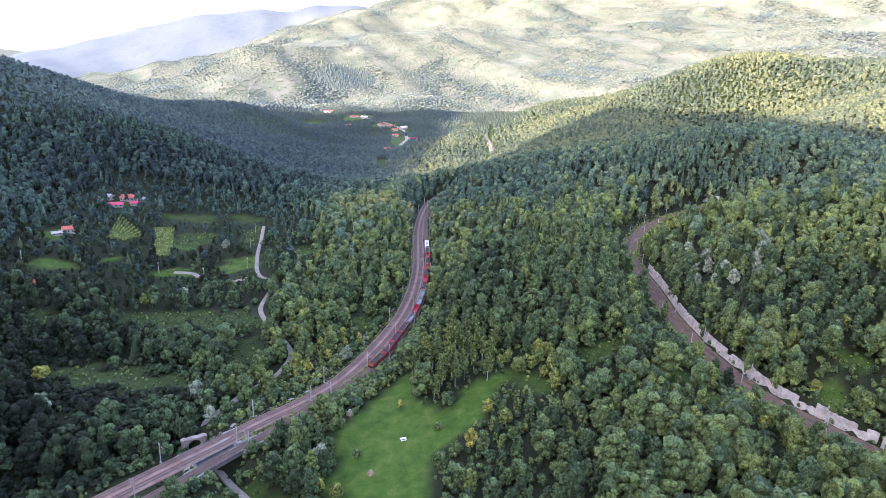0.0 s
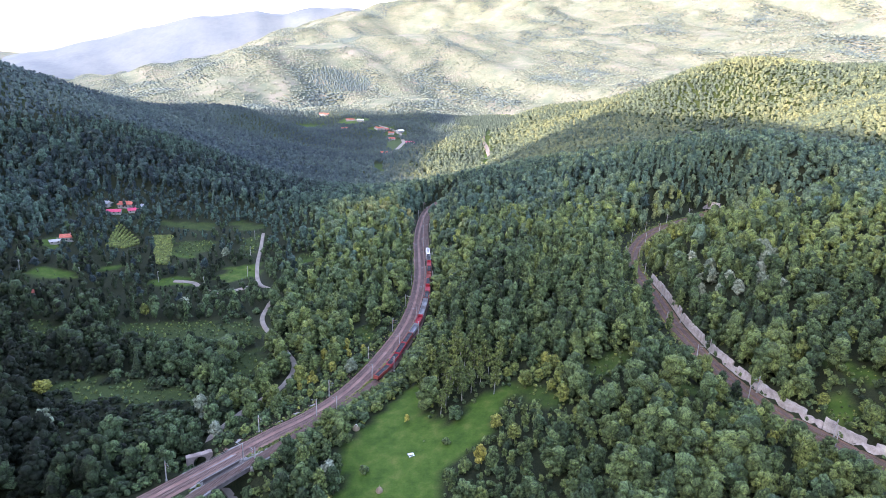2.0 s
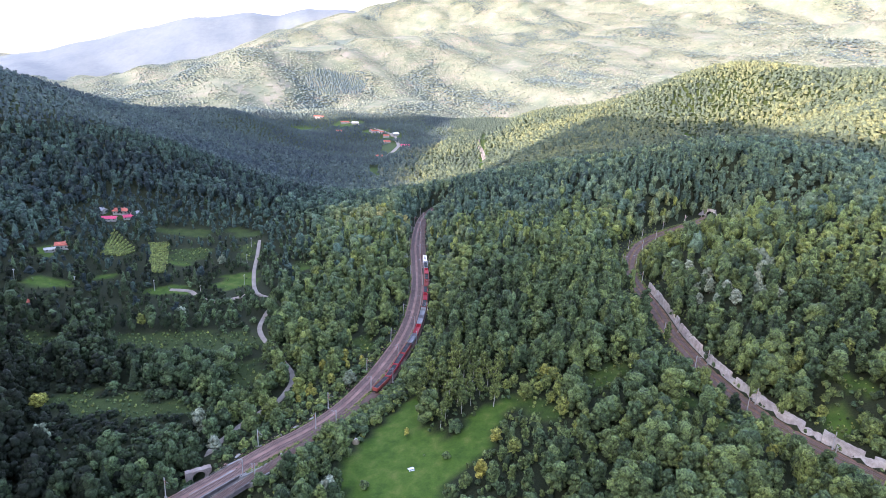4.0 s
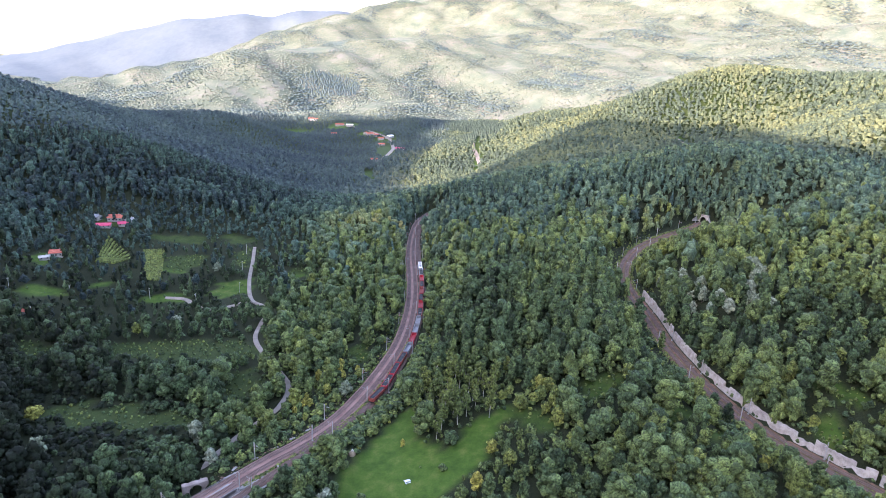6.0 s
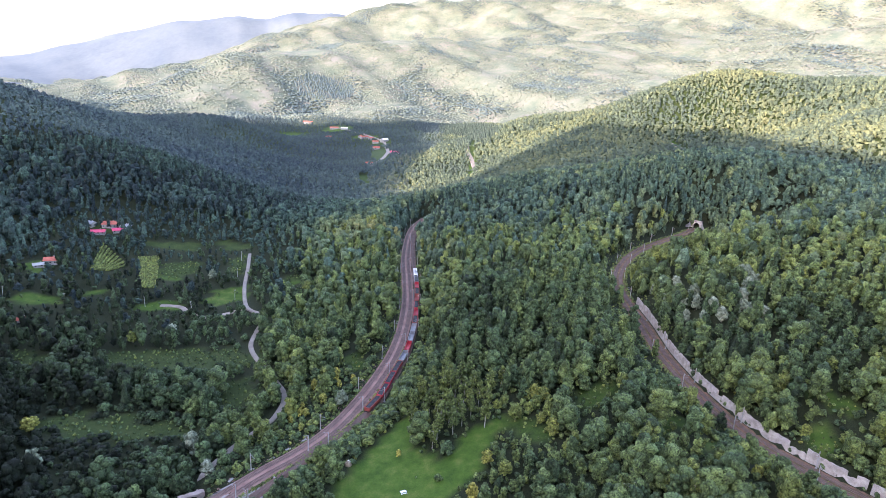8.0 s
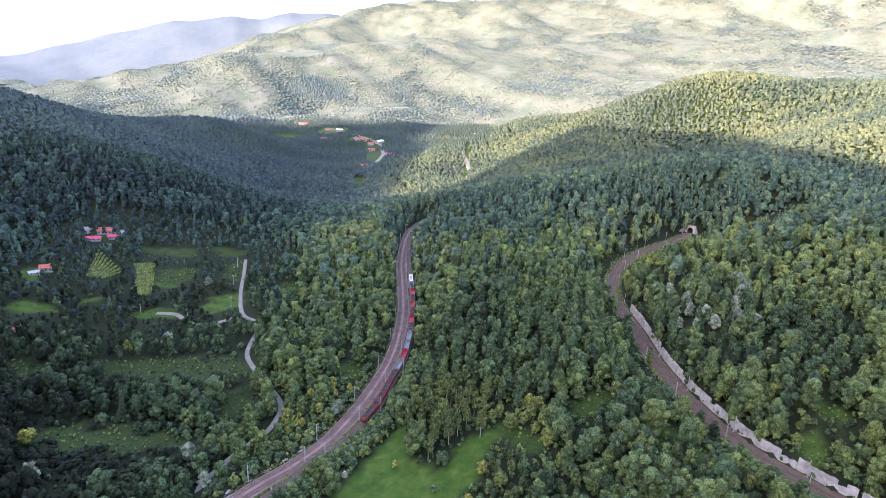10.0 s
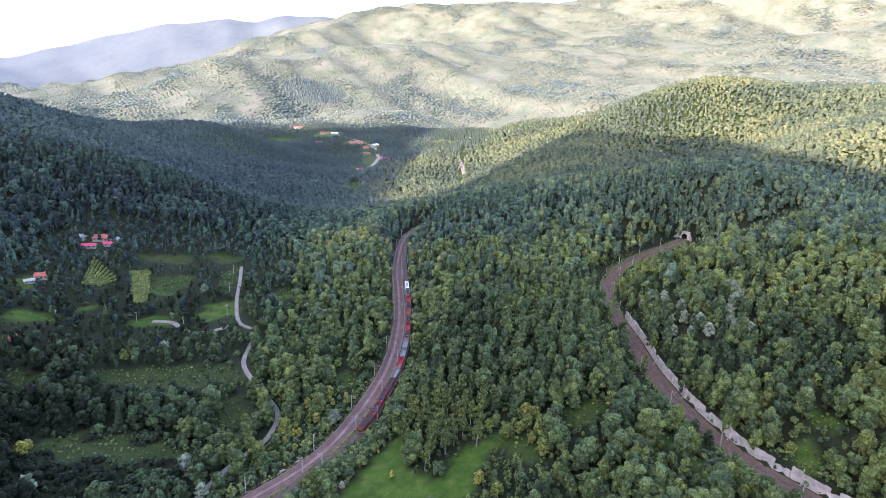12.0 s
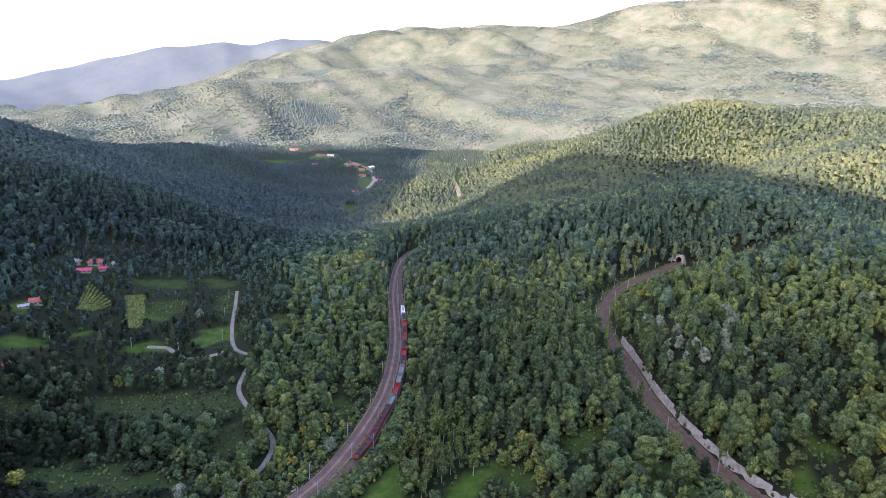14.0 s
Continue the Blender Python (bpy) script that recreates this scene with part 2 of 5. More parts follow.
HIGH = spline([(x, y, high_level(y)) for x, y in ((225, 110), (198, 150), (170.8, 201.2), (163.7, 210.7), (159.1, 216.4), (154, 223.8), (148.3, 231.2), (143.1, 240.6), (138.7, 250.4), (134.7, 262.9), (131.7, 276), (129.2, 287), (128.1, 299.5),
               (126, 322), (126.5, 357), (125.5, 390), (128, 422), (138, 455), (157, 491), (181, 519), (204, 541), (228, 564), (250, 590))])
LANE = spline([(-44, 164), (-58, 177), (-70, 187), (-76, 193), (-82, 199), (-88, 206), (-94, 222), (-90, 245), (-82, 262), (-78, 270), (-76.8, 278), (-76.4, 286), (-78.3, 295.5), (-83, 304), (-88, 312), (-113, 353), (-118, 380), (-119, 405), (-136, 420), (-149, 455), (-159, 497), (-167, 529)])


def land(X, Y):
    """Height of the ground on the map."""
    X, Y = np.asarray(X, float), np.asarray(Y, float)
    z = -20 + swell(X, Y, BROAD, -3000, -400, 650) + swell(X, Y, MIDDLE, -770, 60, 220) + swell(X, Y, CLOSE, -420, 90, 120)
    z = z + swell(X, Y, FAR, -2700, 2300, 600) + swell(X, Y, RIDGES, -1050, 700, 280) + swell(X, Y, SPURS, -460, 620, 170)
    # an unseen ridge added behind the camera to throw its shadow over the valley
    across, back = X * SUN_FROM.y - Y * SUN_FROM.x, X * SUN_FROM.x + Y * SUN_FROM.y
    crest = 315 + np.interp(across, [c[0] for c in CREST], [c[1] for c in CREST])
    w = np.exp(-((back - 1100) / 290) ** 2)
    z = z * (1 - w) + crest * w
    near = (np.abs(X) < 420) & (Y > 60) & (Y < 800)
    if near.any():
        x, y, q = X[near], Y[near], z[near]
        d, side, i = nearest(x, y, LOW)
        d2 = nearest(x, y, LOOP)[0]
        d = np.minimum(d, d2)
        w = 1 - smooth(7.5, 34, d)
        q = q * (1 - w) + (LOW[i, 2] - 0.55) * w
        ravine = 1 - smooth(4.5, 9.5, np.abs((x + 82) * 0.56 + (y - 195.5) * 0.83))
        ravine = ravine * smooth(-112, -96, x) * (1 - smooth(-46, -28, x))
        q = q * (1 - ravine) + np.minimum(q, -8.5) * ravine
        d, side, i = nearest(x, y, HIGH)
        walled = (side > 10.0) & (y < 392)
        base = HIGH[i, 2] - 0.55 + np.where(walled, 4.3, 0)
        w = 1 - smooth(np.where((side > 0) & (y < 392), 10.5, 7.2), np.where((side > 0) & (y > 430), 38 + 100 * smooth(430, 510, y), 38), d)
        w = w * (1 - smooth(578, 645, y))
        q = q * (1 - w) + base * w
        z[near] = q
    far = smooth(1500, 2600, np.hypot(X, Y))
    z = z + far * 16 * np.sin(X * 0.0093 + 2 * np.sin(Y * 0.004)) * np.cos(Y * 0.0071 + X * 0.002) + far * 7 * np.sin(X * 0.023 + Y * 0.017)
    return z


def mesh_from(name, verts, faces, mat, tint=None, smoothed=False):
    """A mesh from arrays; faces all have the same number of corners."""
    me = bpy.data.meshes.new(name)
    verts, faces = np.asarray(verts, np.float32), np.asarray(faces, np.int32)
    n, k = faces.shape
    me.vertices.add(len(verts))
    me.vertices.foreach_set("co", verts.ravel())
    me.loops.add(n * k)
    me.loops.foreach_set("vertex_index", faces.ravel())
    me.polygons.add(n)
    me.polygons.foreach_set("loop_start", np.arange(0, n * k, k, dtype=np.int32))
    me.polygons.foreach_set("use_smooth", np.full(n, smoothed))
    if tint is not None:
        me.attributes.new("tint", "FLOAT", "POINT").data.foreach_set("value", np.asarray(tint, np.float32))
    me.materials.append(mat)
    me.update(calc_edges=True)
    return me


def grown(a, b, first, rate):
    """Steps from a to b that widen as they go."""
    out, s = [a], first
    while abs(out[-1] - a) < abs(b - a):
        out.append(out[-1] + math.copysign(s, b - a))
        s *= rate
    return out[1:]

MEADOW = [(-39, 211), (-32, 229), (-21, 253), (-11, 269), (-7, 262), (-9, 245), (-4, 233), (6, 229), (13, 238), (19, 247), (30, 252), (33, 246), (24, 232), (24, 219), (12, 211), (4, 200), (2, 190), (6, 176), (-8, 166), (-30, 168), (-36, 184), (-34, 198)]


def inside(X, Y, poly):
    hit = np.zeros(X.shape, bool)
    for (x0, y0), (x1, y1) in zip(poly, poly[1:] + poly[:1]):
        cross = (y0 > Y) != (y1 > Y)
        hit ^= cross & (X < (x1 - x0) * (Y - y0) / (y1 - y0 + 1e-9) + x0)
    return hit


# open ground: centre, half axes, turn in degrees
GLADES = [(38, 242, 9, 6, 0), (47, 240, 8, 8, 0), (76, 263, 12, 6, 5), (106, 240, 10, 5, 20), (119, 231, 9, 4, 40), (-150, 340, 48, 15, 5), (-152, 257, 36, 11, 2), (-104, 298, 9, 19, 8),
          (-276, 399, 14, 9, 0), (-198, 418, 14, 8, 0), (-157, 442, 14, 17, -18), (-226, 532, 15, 9, 0), (-187, 544, 16, 9, 0), (-250, 527, 11, 7, 0), (-232, 325, 12, 8, 0), (-60, 177, 14, 9, -38), (235, 561, 9, 8, 0),
          (-212, 482, 14, 22, -25), (-306, 452, 9, 11, 0), (-301, 543, 12, 7, 10), (-168, 505, 7, 22, 10), (-116, 470, 9, 11, 0), (-132, 539, 7, 7, 0), (-45, 328, 6, 11, 0), (-246, 425, 8, 6, 0),
          (181, 252, 10, 5, -40), (168, 236, 10, 3, -55), (-143, 1140, 11, 52, 8), (-62, 1075, 5, 34, -15), (-16, 840, 11, 16, 0),
          (390, 1062, 7, 34, 14), (56, 1270, 7, 165, -2), (-500, 1880, 100, 34, 30), (-150, 1500, 26, 150, 6), (-175, 1720, 32, 50, 0), (-225, 1790, 40, 30, 0), (-330, 1965, 50, 50, 0)]
FIELDS = [((-270, 461), (-258, 464), (-251, 479), (-287, 513)), ((-224, 444), (-214, 446), (-236, 503), (-249, 496))]
# groves: centre, half axes, crown kind, least and most height, tint
# the spur grove at (-92, 588) has sunlight painted in as a brighter tint
GROVES = [(92, 345, 52, 62, 2, 14, 19, 0.24), (252, 372, 40, 36, 0, 8, 12, 0.44), (192, 300, 34, 34, 1, 8, 13, 0.10), (212, 612, 64, 36, 2, 13, 18, 0.20), (-92, 588, 62, 20, 3, 11, 16, 0.66), (40, 250, 18, 14, 4, 6, 9, 0.60),
          (157, 294, 8, 8, 6, 10, 14, 0.05), (52, 307, 8, 6, 6, 11, 15, 0.05), (-10, 420, 30, 60, 0, 10, 15, 0.30), (150, 325, 18, 26, 1, 8, 12, 0.16), (-70, 400, 34, 46, 3, 9, 14, 0.28),
          (330, 600, 50, 40, 0, 9, 14, 0.18), (60, 700, 60, 45, 2, 11, 16, 0.16), (-330, 720, 60, 40, 2, 12, 17, 0.22), (-260, 640, 26, 16, 0, 10, 14, 0.16), (-420, 700, 50, 30, 2, 12, 16, 0.14),
          (-300, 620, 40, 14, 0, 9, 13, 0.12), (-200, 760, 60, 40, 2, 11, 15, 0.16)]


def in_glades(X, Y, list_):
    hit = np.zeros(X.shape, bool)
    X, Y = X + 2.6 * np.sin(Y * 0.31) + 1.8 * np.sin(X * 0.53 + Y * 0.2), Y + 2.4 * np.sin(X * 0.27 + 1) + 1.5 * np.sin(Y * 0.6)
    for cx, cy, a, b, turn in list_:
        c, s = math.cos(radians(turn)), math.sin(radians(turn))
        u, v = (X - cx) * c + (Y - cy) * s, -(X - cx) * s + (Y - cy) * c
        hit |= (u / a) ** 2 + (v / b) ** 2 < 1
    return hit


# ---- ground ----
def ground_material():
    m, n, links, b = material("meadow and forest floor", 0.9, 0.0, 0.15)
    big, mid, fine = noise_tex(n, links, 0.02, 5), noise_tex(n, links, 0.18, 6), noise_tex(n, links, 2.5, 6, 0.7)
    grass = ramp(n, [(0.3, (0.031, 0.068, 0.010)), (0.5, (0.053, 0.104, 0.014)), (0.7, (0.099, 0.126, 0.027))])
    links.new(mid.outputs["Fac"], grass.inputs[0])
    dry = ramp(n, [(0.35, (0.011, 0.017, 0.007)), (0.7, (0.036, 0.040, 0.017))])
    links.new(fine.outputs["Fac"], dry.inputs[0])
    at = n.new("ShaderNodeAttribute")
    at.attribute_name = "tint"
    mix = n.new("ShaderNodeMix")
    mix.data_type = "RGBA"
    links.new(at.outputs["Fac"], mix.inputs[0])
    links.new(dry.outputs[0], mix.inputs[6])
    links.new(grass.outputs[0], mix.inputs[7])
    # far meadows: dry grass with distance haze mixed into the colours
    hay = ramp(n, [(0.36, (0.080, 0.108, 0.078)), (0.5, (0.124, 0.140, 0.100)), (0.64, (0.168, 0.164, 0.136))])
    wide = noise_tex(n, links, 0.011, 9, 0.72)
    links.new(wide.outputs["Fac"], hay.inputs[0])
    far_mask = n.new("ShaderNodeAttribute")
    far_mask.attribute_name = "hay"
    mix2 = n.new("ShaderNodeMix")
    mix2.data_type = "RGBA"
    links.new(far_mask.outputs["Fac"], mix2.inputs[0])
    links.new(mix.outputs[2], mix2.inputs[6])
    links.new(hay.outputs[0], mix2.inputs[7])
    mix = mix2
    tone = n.new("ShaderNodeMapRange")
    tone.inputs[3].default_value, tone.inputs[4].default_value = 0.4, 1.6
    links.new(fine.outputs["Fac"], tone.inputs[0])
    hs = n.new("ShaderNodeHueSaturation")
    links.new(tone.outputs[0], hs.inputs["Value"])
    links.new(mix.outputs[2], hs.inputs["Color"])
    links.new(hs.outputs[0], b.inputs["Base Color"])
    bump(n, links, b, fine.outputs["Fac"], 0.8, 0.25)
    return m


GROUND = ground_material()
gx = np.array(sorted(grown(-380, -5200, 5, 1.035)) + list(np.arange(-380, 381, 5.0)) + grown(380, 5200, 5, 1.06))
gy = np.array(sorted(grown(120, -3000, 6, 1.045)) + list(np.arange(120, 640, 5.0)) + grown(636, 5400, 5, 1.025))
GXX, GYY = np.meshgrid(gx, gy)
GZZ = land(GXX, GYY)
cols = len(gx)
q = (np.arange(len(gy) - 1)[:, None] * cols + np.arange(cols - 1)[None]).ravel()
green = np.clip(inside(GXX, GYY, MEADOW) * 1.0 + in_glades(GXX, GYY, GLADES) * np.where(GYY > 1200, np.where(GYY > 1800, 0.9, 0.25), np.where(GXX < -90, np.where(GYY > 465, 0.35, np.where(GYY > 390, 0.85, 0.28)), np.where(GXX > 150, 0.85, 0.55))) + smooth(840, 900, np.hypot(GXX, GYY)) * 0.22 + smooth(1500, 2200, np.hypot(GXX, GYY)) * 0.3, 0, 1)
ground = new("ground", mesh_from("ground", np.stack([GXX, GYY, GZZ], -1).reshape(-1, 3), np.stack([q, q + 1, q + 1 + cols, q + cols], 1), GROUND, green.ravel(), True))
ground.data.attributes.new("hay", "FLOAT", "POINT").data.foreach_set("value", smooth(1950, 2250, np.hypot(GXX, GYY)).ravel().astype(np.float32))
tagged(ground, "rolling valley ground with grass and forest floor", "ground", kind="structure")


# ---- railway ----
def part(name, bm, mat, parent=None, label=""):
    me = bpy.data.meshes.new(name)
    bm.to_mesh(me)
    bm.free()
    me.materials.append(mat)
    ob = new(name, me)
    if parent is not None:
        ob.parent = parent
    return tagged(ob, label)


def sweep(line, profile):
    """Vertices and faces of an open profile (offset, height) carried along a line."""
    nrm = aside(line)
    k = len(profile)
    v = np.concatenate([np.stack([line[:, 0] + nrm[:, 0] * o, line[:, 1] + nrm[:, 1] * o, line[:, 2] + h], 1)[:, None] for o, h in profile], 1)
    i = (np.arange(len(line) - 1)[:, None] * k + np.arange(k - 1)[None]).ravel()
    return v.reshape(-1, 3), np.stack([i, i + 1, i + 1 + k, i + k], 1)


def swept(name, line, profile, mat, parent=None, label=""):
    ob = new(name, mesh_from(name, *sweep(line, profile), mat))
    if parent is not None:
        ob.parent = parent
    return tagged(ob, label)


def boxes(centres, along, size):
    """Many boxes, each turned to its own way along: vertices and faces."""
    a = along / np.linalg.norm(along, axis=1)[:, None]
    nrm = np.stack([a[:, 1], -a[:, 0]], 1)
    v = []
    for sx, sy, sz in ((-1, -1, 0), (1, -1, 0), (1, 1, 0), (-1, 1, 0), (-1, -1, 1), (1, -1, 1), (1, 1, 1), (-1, 1, 1)):
        p = centres.copy()
        p[:, :2] += nrm * sx * size[0] / 2 + a * sy * size[1] / 2
        p[:, 2] += sz * size[2]
        v.append(p)
    v = np.stack(v, 1).reshape(-1, 3)
    f = np.array([(4, 5, 6, 7), (0, 1, 5, 4), (1, 2, 6, 5), (2, 3, 7, 6), (3, 0, 4, 7)])
    return v, (f[None] + 8 * np.arange(len(centres))[:, None, None]).reshape(-1, 4)


def railway(name, tracks, bed, label, stones=BALLAST):
    """A ballast bed with sleepers and rails."""
    top = tagged(new(name), label, "railway track", kind="structure")
    for line, half, drop in bed:
        swept("ballast_bed", line, [(-half - 1.2, -1.3 - drop), (-half, -0.25 - drop), (half, -0.25 - drop), (half + 1.2, -1.3 - drop)], stones, top)
    for line in tracks:
        raised = line.copy()
        swept("ballast_ridge", raised, [(-1.9, -0.26), (-1.45, -0.06), (1.45, -0.06), (1.9, -0.26)], stones, top)
        fine = spline(line[::3], 0.62)
        fine[:, 2] -= 0.1
        me = mesh_from("sleepers", *boxes(fine, np.gradient(fine[:, :2], axis=0), (2.5, 0.27, 0.16)), SLEEPER)
        sl = new("sleepers", me)
        sl.parent = top
        tagged(sl, kind="stuff")
        for g in (-0.75, 0.75):
            swept("rail", shifted(line, g), [(-0.07, 0.05), (-0.04, 0.2), (0.04, 0.2), (0.07, 0.05)], RAIL, top)
    return top


low_bed = LOW
low_a, low_b = shifted(LOW, -2.6), shifted(LOW, 1.6)
railway("railway_low", [low_a, low_b], [(shifted(low_bed[low_bed[:, 1] < 190], -0.5), 4.1, 0), (shifted(low_bed[low_bed[:, 1] > 205], -0.5), 4.1, 0)], "electrified main line with rusty rails on brown ballast")
railway("railway_loop", [LOOP], [(LOOP[LOOP[:, 1] < 185], 1.95, 0.06), (LOOP[LOOP[:, 1] > 200], 1.95, 0.06)], "single loop track on dark rust-stained ballast", RUSTY)
railway("railway_high", [shifted(HIGH, -2.1), shifted(HIGH, 2.1)], [(HIGH, 5.2, 0)], "curving double railway track on overgrown brown ballast below the wall", WEEDY)
lane_z = land(LANE[:, 0], LANE[:, 1])
lane_z = np.convolve(np.pad(lane_z, 4, mode="edge"), np.ones(9) / 9, mode="valid")
lane_line = np.column_stack([LANE, lane_z + 0.45])
lane = swept("lane", lane_line, [(-1.6, -0.7), (-1.25, 0.1), (1.25, 0.1), (1.6, -0.7)], GRAVEL)
tagged(lane, "pale gravel lane winding between the trees", "road", kind="structure")

# ---- trees ----
rng = np.random.default_rng(7)


def leaf_tufts(points, normals, size, splay=0.45):
    """Leaf tufts: a pointed three-cornered spray at each point, facing roughly outwards."""
    n = len(points)
    nz = normals / np.linalg.norm(normals, axis=1)[:, None] + rng.normal(0, splay, (n, 3))
    nz /= np.linalg.norm(nz, axis=1)[:, None]
    u = np.cross(nz, rng.normal(0, 1, (n, 3)))
    u /= np.linalg.norm(u, axis=1)[:, None]
    w = np.cross(nz, u)
    s = (size * rng.uniform(0.6, 1.4, n))[:, None]
    v = np.stack([points - u * s - w * s * 0.6, points + u * s - w * s * 0.5, points + w * s * 1.1 + nz * s * 0.35], 1)
    return v.reshape(-1, 3), np.arange(3 * n).reshape(n, 3)


G = (1 + 5 ** 0.5) / 2
ICO_V = np.array([(-1, G, 0), (1, G, 0), (-1, -G, 0), (1, -G, 0), (0, -1, G), (0, 1, G), (0, -1, -G), (0, 1, -G), (G, 0, -1), (G, 0, 1), (-G, 0, -1), (-G, 0, 1)]) / math.sqrt(1 + G * G)
ICO_F = np.array([(0, 11, 5), (0, 5, 1), (0, 1, 7), (0, 7, 10), (0, 10, 11), (1, 5, 9), (5, 11, 4), (11, 10, 2), (10, 7, 6), (7, 1, 8),
                  (3, 9, 4), (3, 4, 2), (3, 2, 6), (3, 6, 8), (3, 8, 9), (4, 9, 5), (2, 4, 11), (6, 2, 10), (8, 6, 7), (9, 8, 1)])


def finer(v, f):
    """Each triangle of a ball cut in four."""
    v, out, seen = list(map(tuple, v)), [], {}

    def mid(a, b):
        k = (min(a, b), max(a, b))
        if k not in seen:
            p = np.array(v[a]) + np.array(v[b])
            v.append(tuple(p / np.linalg.norm(p)))
            seen[k] = len(v) - 1
        return seen[k]

    for a, b, c in f:
        d, e, g = mid(a, b), mid(b, c), mid(c, a)
        out += [(a, d, g), (d, b, e), (g, e, c), (d, e, g)]
    return np.array(v), np.array(out)


ICO_2 = finer(ICO_V, ICO_F)
OCT = (np.array([(1, 0, 0), (-1, 0, 0), (0, 1, 0), (0, -1, 0), (0, 0, 1), (0, 0, -1)], float), np.array([(0, 2, 4), (2, 1, 4), (1, 3, 4), (3, 0, 4), (2, 0, 5), (1, 2, 5), (3, 1, 5), (0, 3, 5)]))
CROWN = {"round": (0.36, 0.9), "tall": (0.175, 1.6), "oval": (0.26, 1.25), "bush": (0.60, 0.75)}


def crown_lumps(kind, count):
    """Boughs of a crown of unit height: centre, half width and half height of each."""
    wide, tall = CROWN[kind]
    if count == 1:
        return np.array([(0, 0, 0.5, wide * 0.9, 0.52)])
    c = [(0, 0, 0.48, wide * 0.62, 0.42)]
    for k in range(count - 1):
        u = (k + rng.uniform(0.1, 0.9)) / (count - 1)
        rx = wide * (0.62 if count < 6 else 0.46) * rng.uniform(0.7, 1.15)
        rz = rx * min(tall, 1.25) * rng.uniform(0.75, 1.05)
        z = (0.10 + 0.8 * rz) * (1 - u) + (1 - rz) * u
        q = max(0.0, wide * 1.05 - rx) * math.sqrt(max(0.02, 1 - (1.5 * (u - 0.34)) ** 2)) * rng.uniform(0.85, 1.15)
        a = k * 2.4 + rng.uniform(-0.5, 0.5)
        c.append((q * math.cos(a), q * math.sin(a), z, rx, rz))
    return np.array(c)


def crown_proto(kind, count, sprays, size, ball=(ICO_V, ICO_F)):
    """A crown of overlapping boughs with leaf sprays standing out of them: vertices and triangles."""
    V, F, off = [], [], 0
    if kind == "cone":
        tiers = max(3, count)
        for k in range(tiers):
            z0, r = 0.06 + 0.86 * k / tiers, 0.21 * (1 - k / tiers) + 0.03
            a = np.linspace(0, 2 * np.pi, 8)[:-1] + rng.uniform(0, 1)
            rr = r * rng.uniform(0.75, 1.15, 7)
            V.append(np.vstack([np.stack([rr * np.cos(a), rr * np.sin(a), np.full(7, z0) - 0.02 * rng.uniform(0, 1, 7)], 1), [(0, 0, min(1.02, z0 + 1.9 / tiers))]]))
            F.append(np.array([(i_, (i_ + 1) % 7, 7) for i_ in range(7)]) + off)
            off += 8
        return np.concatenate(V), np.concatenate(F)
    c = crown_lumps(kind, count)
    for x, y, z, rx, rz in c:
        turn = np.array(Euler(rng.uniform(0, 6, 3)).to_matrix())
        v = (ball[0] @ turn.T) * (1 + rng.uniform(-0.3, 0.3, (len(ball[0]), 1)) * (1.0 if count > 1 else 0.7)) * np.array([rx, rx, rz]) + (x, y, z)
        up = (ball[0] @ turn.T)[ball[1]].mean(1)[:, 2] > (-0.5 if len(ball[0]) > 6 else -0.22)  # boughs are open beneath
        V.append(v)
        F.append(ball[1][up] + off)
        off += len(v)
    if sprays:
        k = rng.integers(0, len(c), sprays)
        d = rng.normal(0, 1, (sprays, 3))
        d[:, 2] = np.abs(d[:, 2]) - 0.3
        d /= np.linalg.norm(d, axis=1)[:, None]
        p = c[k, :3] + d * c[k][:, [3, 3, 4]] * rng.uniform(0.92, 1.1, sprays)[:, None]
        v, f = leaf_tufts(p, d, size)
        V.append(v)
        F.append(f + off)
    return np.concatenate(V), np.concatenate(F)


def thin_crown(n, size, bare):
    """Sparse sprays along a narrow crown."""
    c = crown_lumps("tall", 9)
    k = rng.integers(0, 9, n)
    d = rng.normal(0, 1, (n, 3))
    d /= np.linalg.norm(d, axis=1)[:, None]
    p = c[k, :3] + d * c[k][:, [3, 3, 4]] * rng.uniform(0.5, 1.15, n)[:, None]
    p[:, 2] = bare + p[:, 2] * (1 - bare)
    return leaf_tufts(p, d + (0, 0, 0.3), size)


def trunk_proto(height, radius, sides=5):
    """A tapered trunk of three rings."""
    v, f = [], []
    for z, r, b in ((-0.6, 1.25, 0), (height * 0.45, 0.8, 0.15), (height, 0.25, 0.0)):
        for k in range(sides):
            a = 2 * math.pi * k / sides
            v.append((radius * r * math.cos(a) + b, radius * r * math.sin(a), z))
    for i in range(2):
        for k in range(sides):
            f.append((i * sides + k, i * sides + (k + 1) % sides, (i + 1) * sides + (k + 1) % sides, (i + 1) * sides + k))
    return np.array(v), np.array(f)


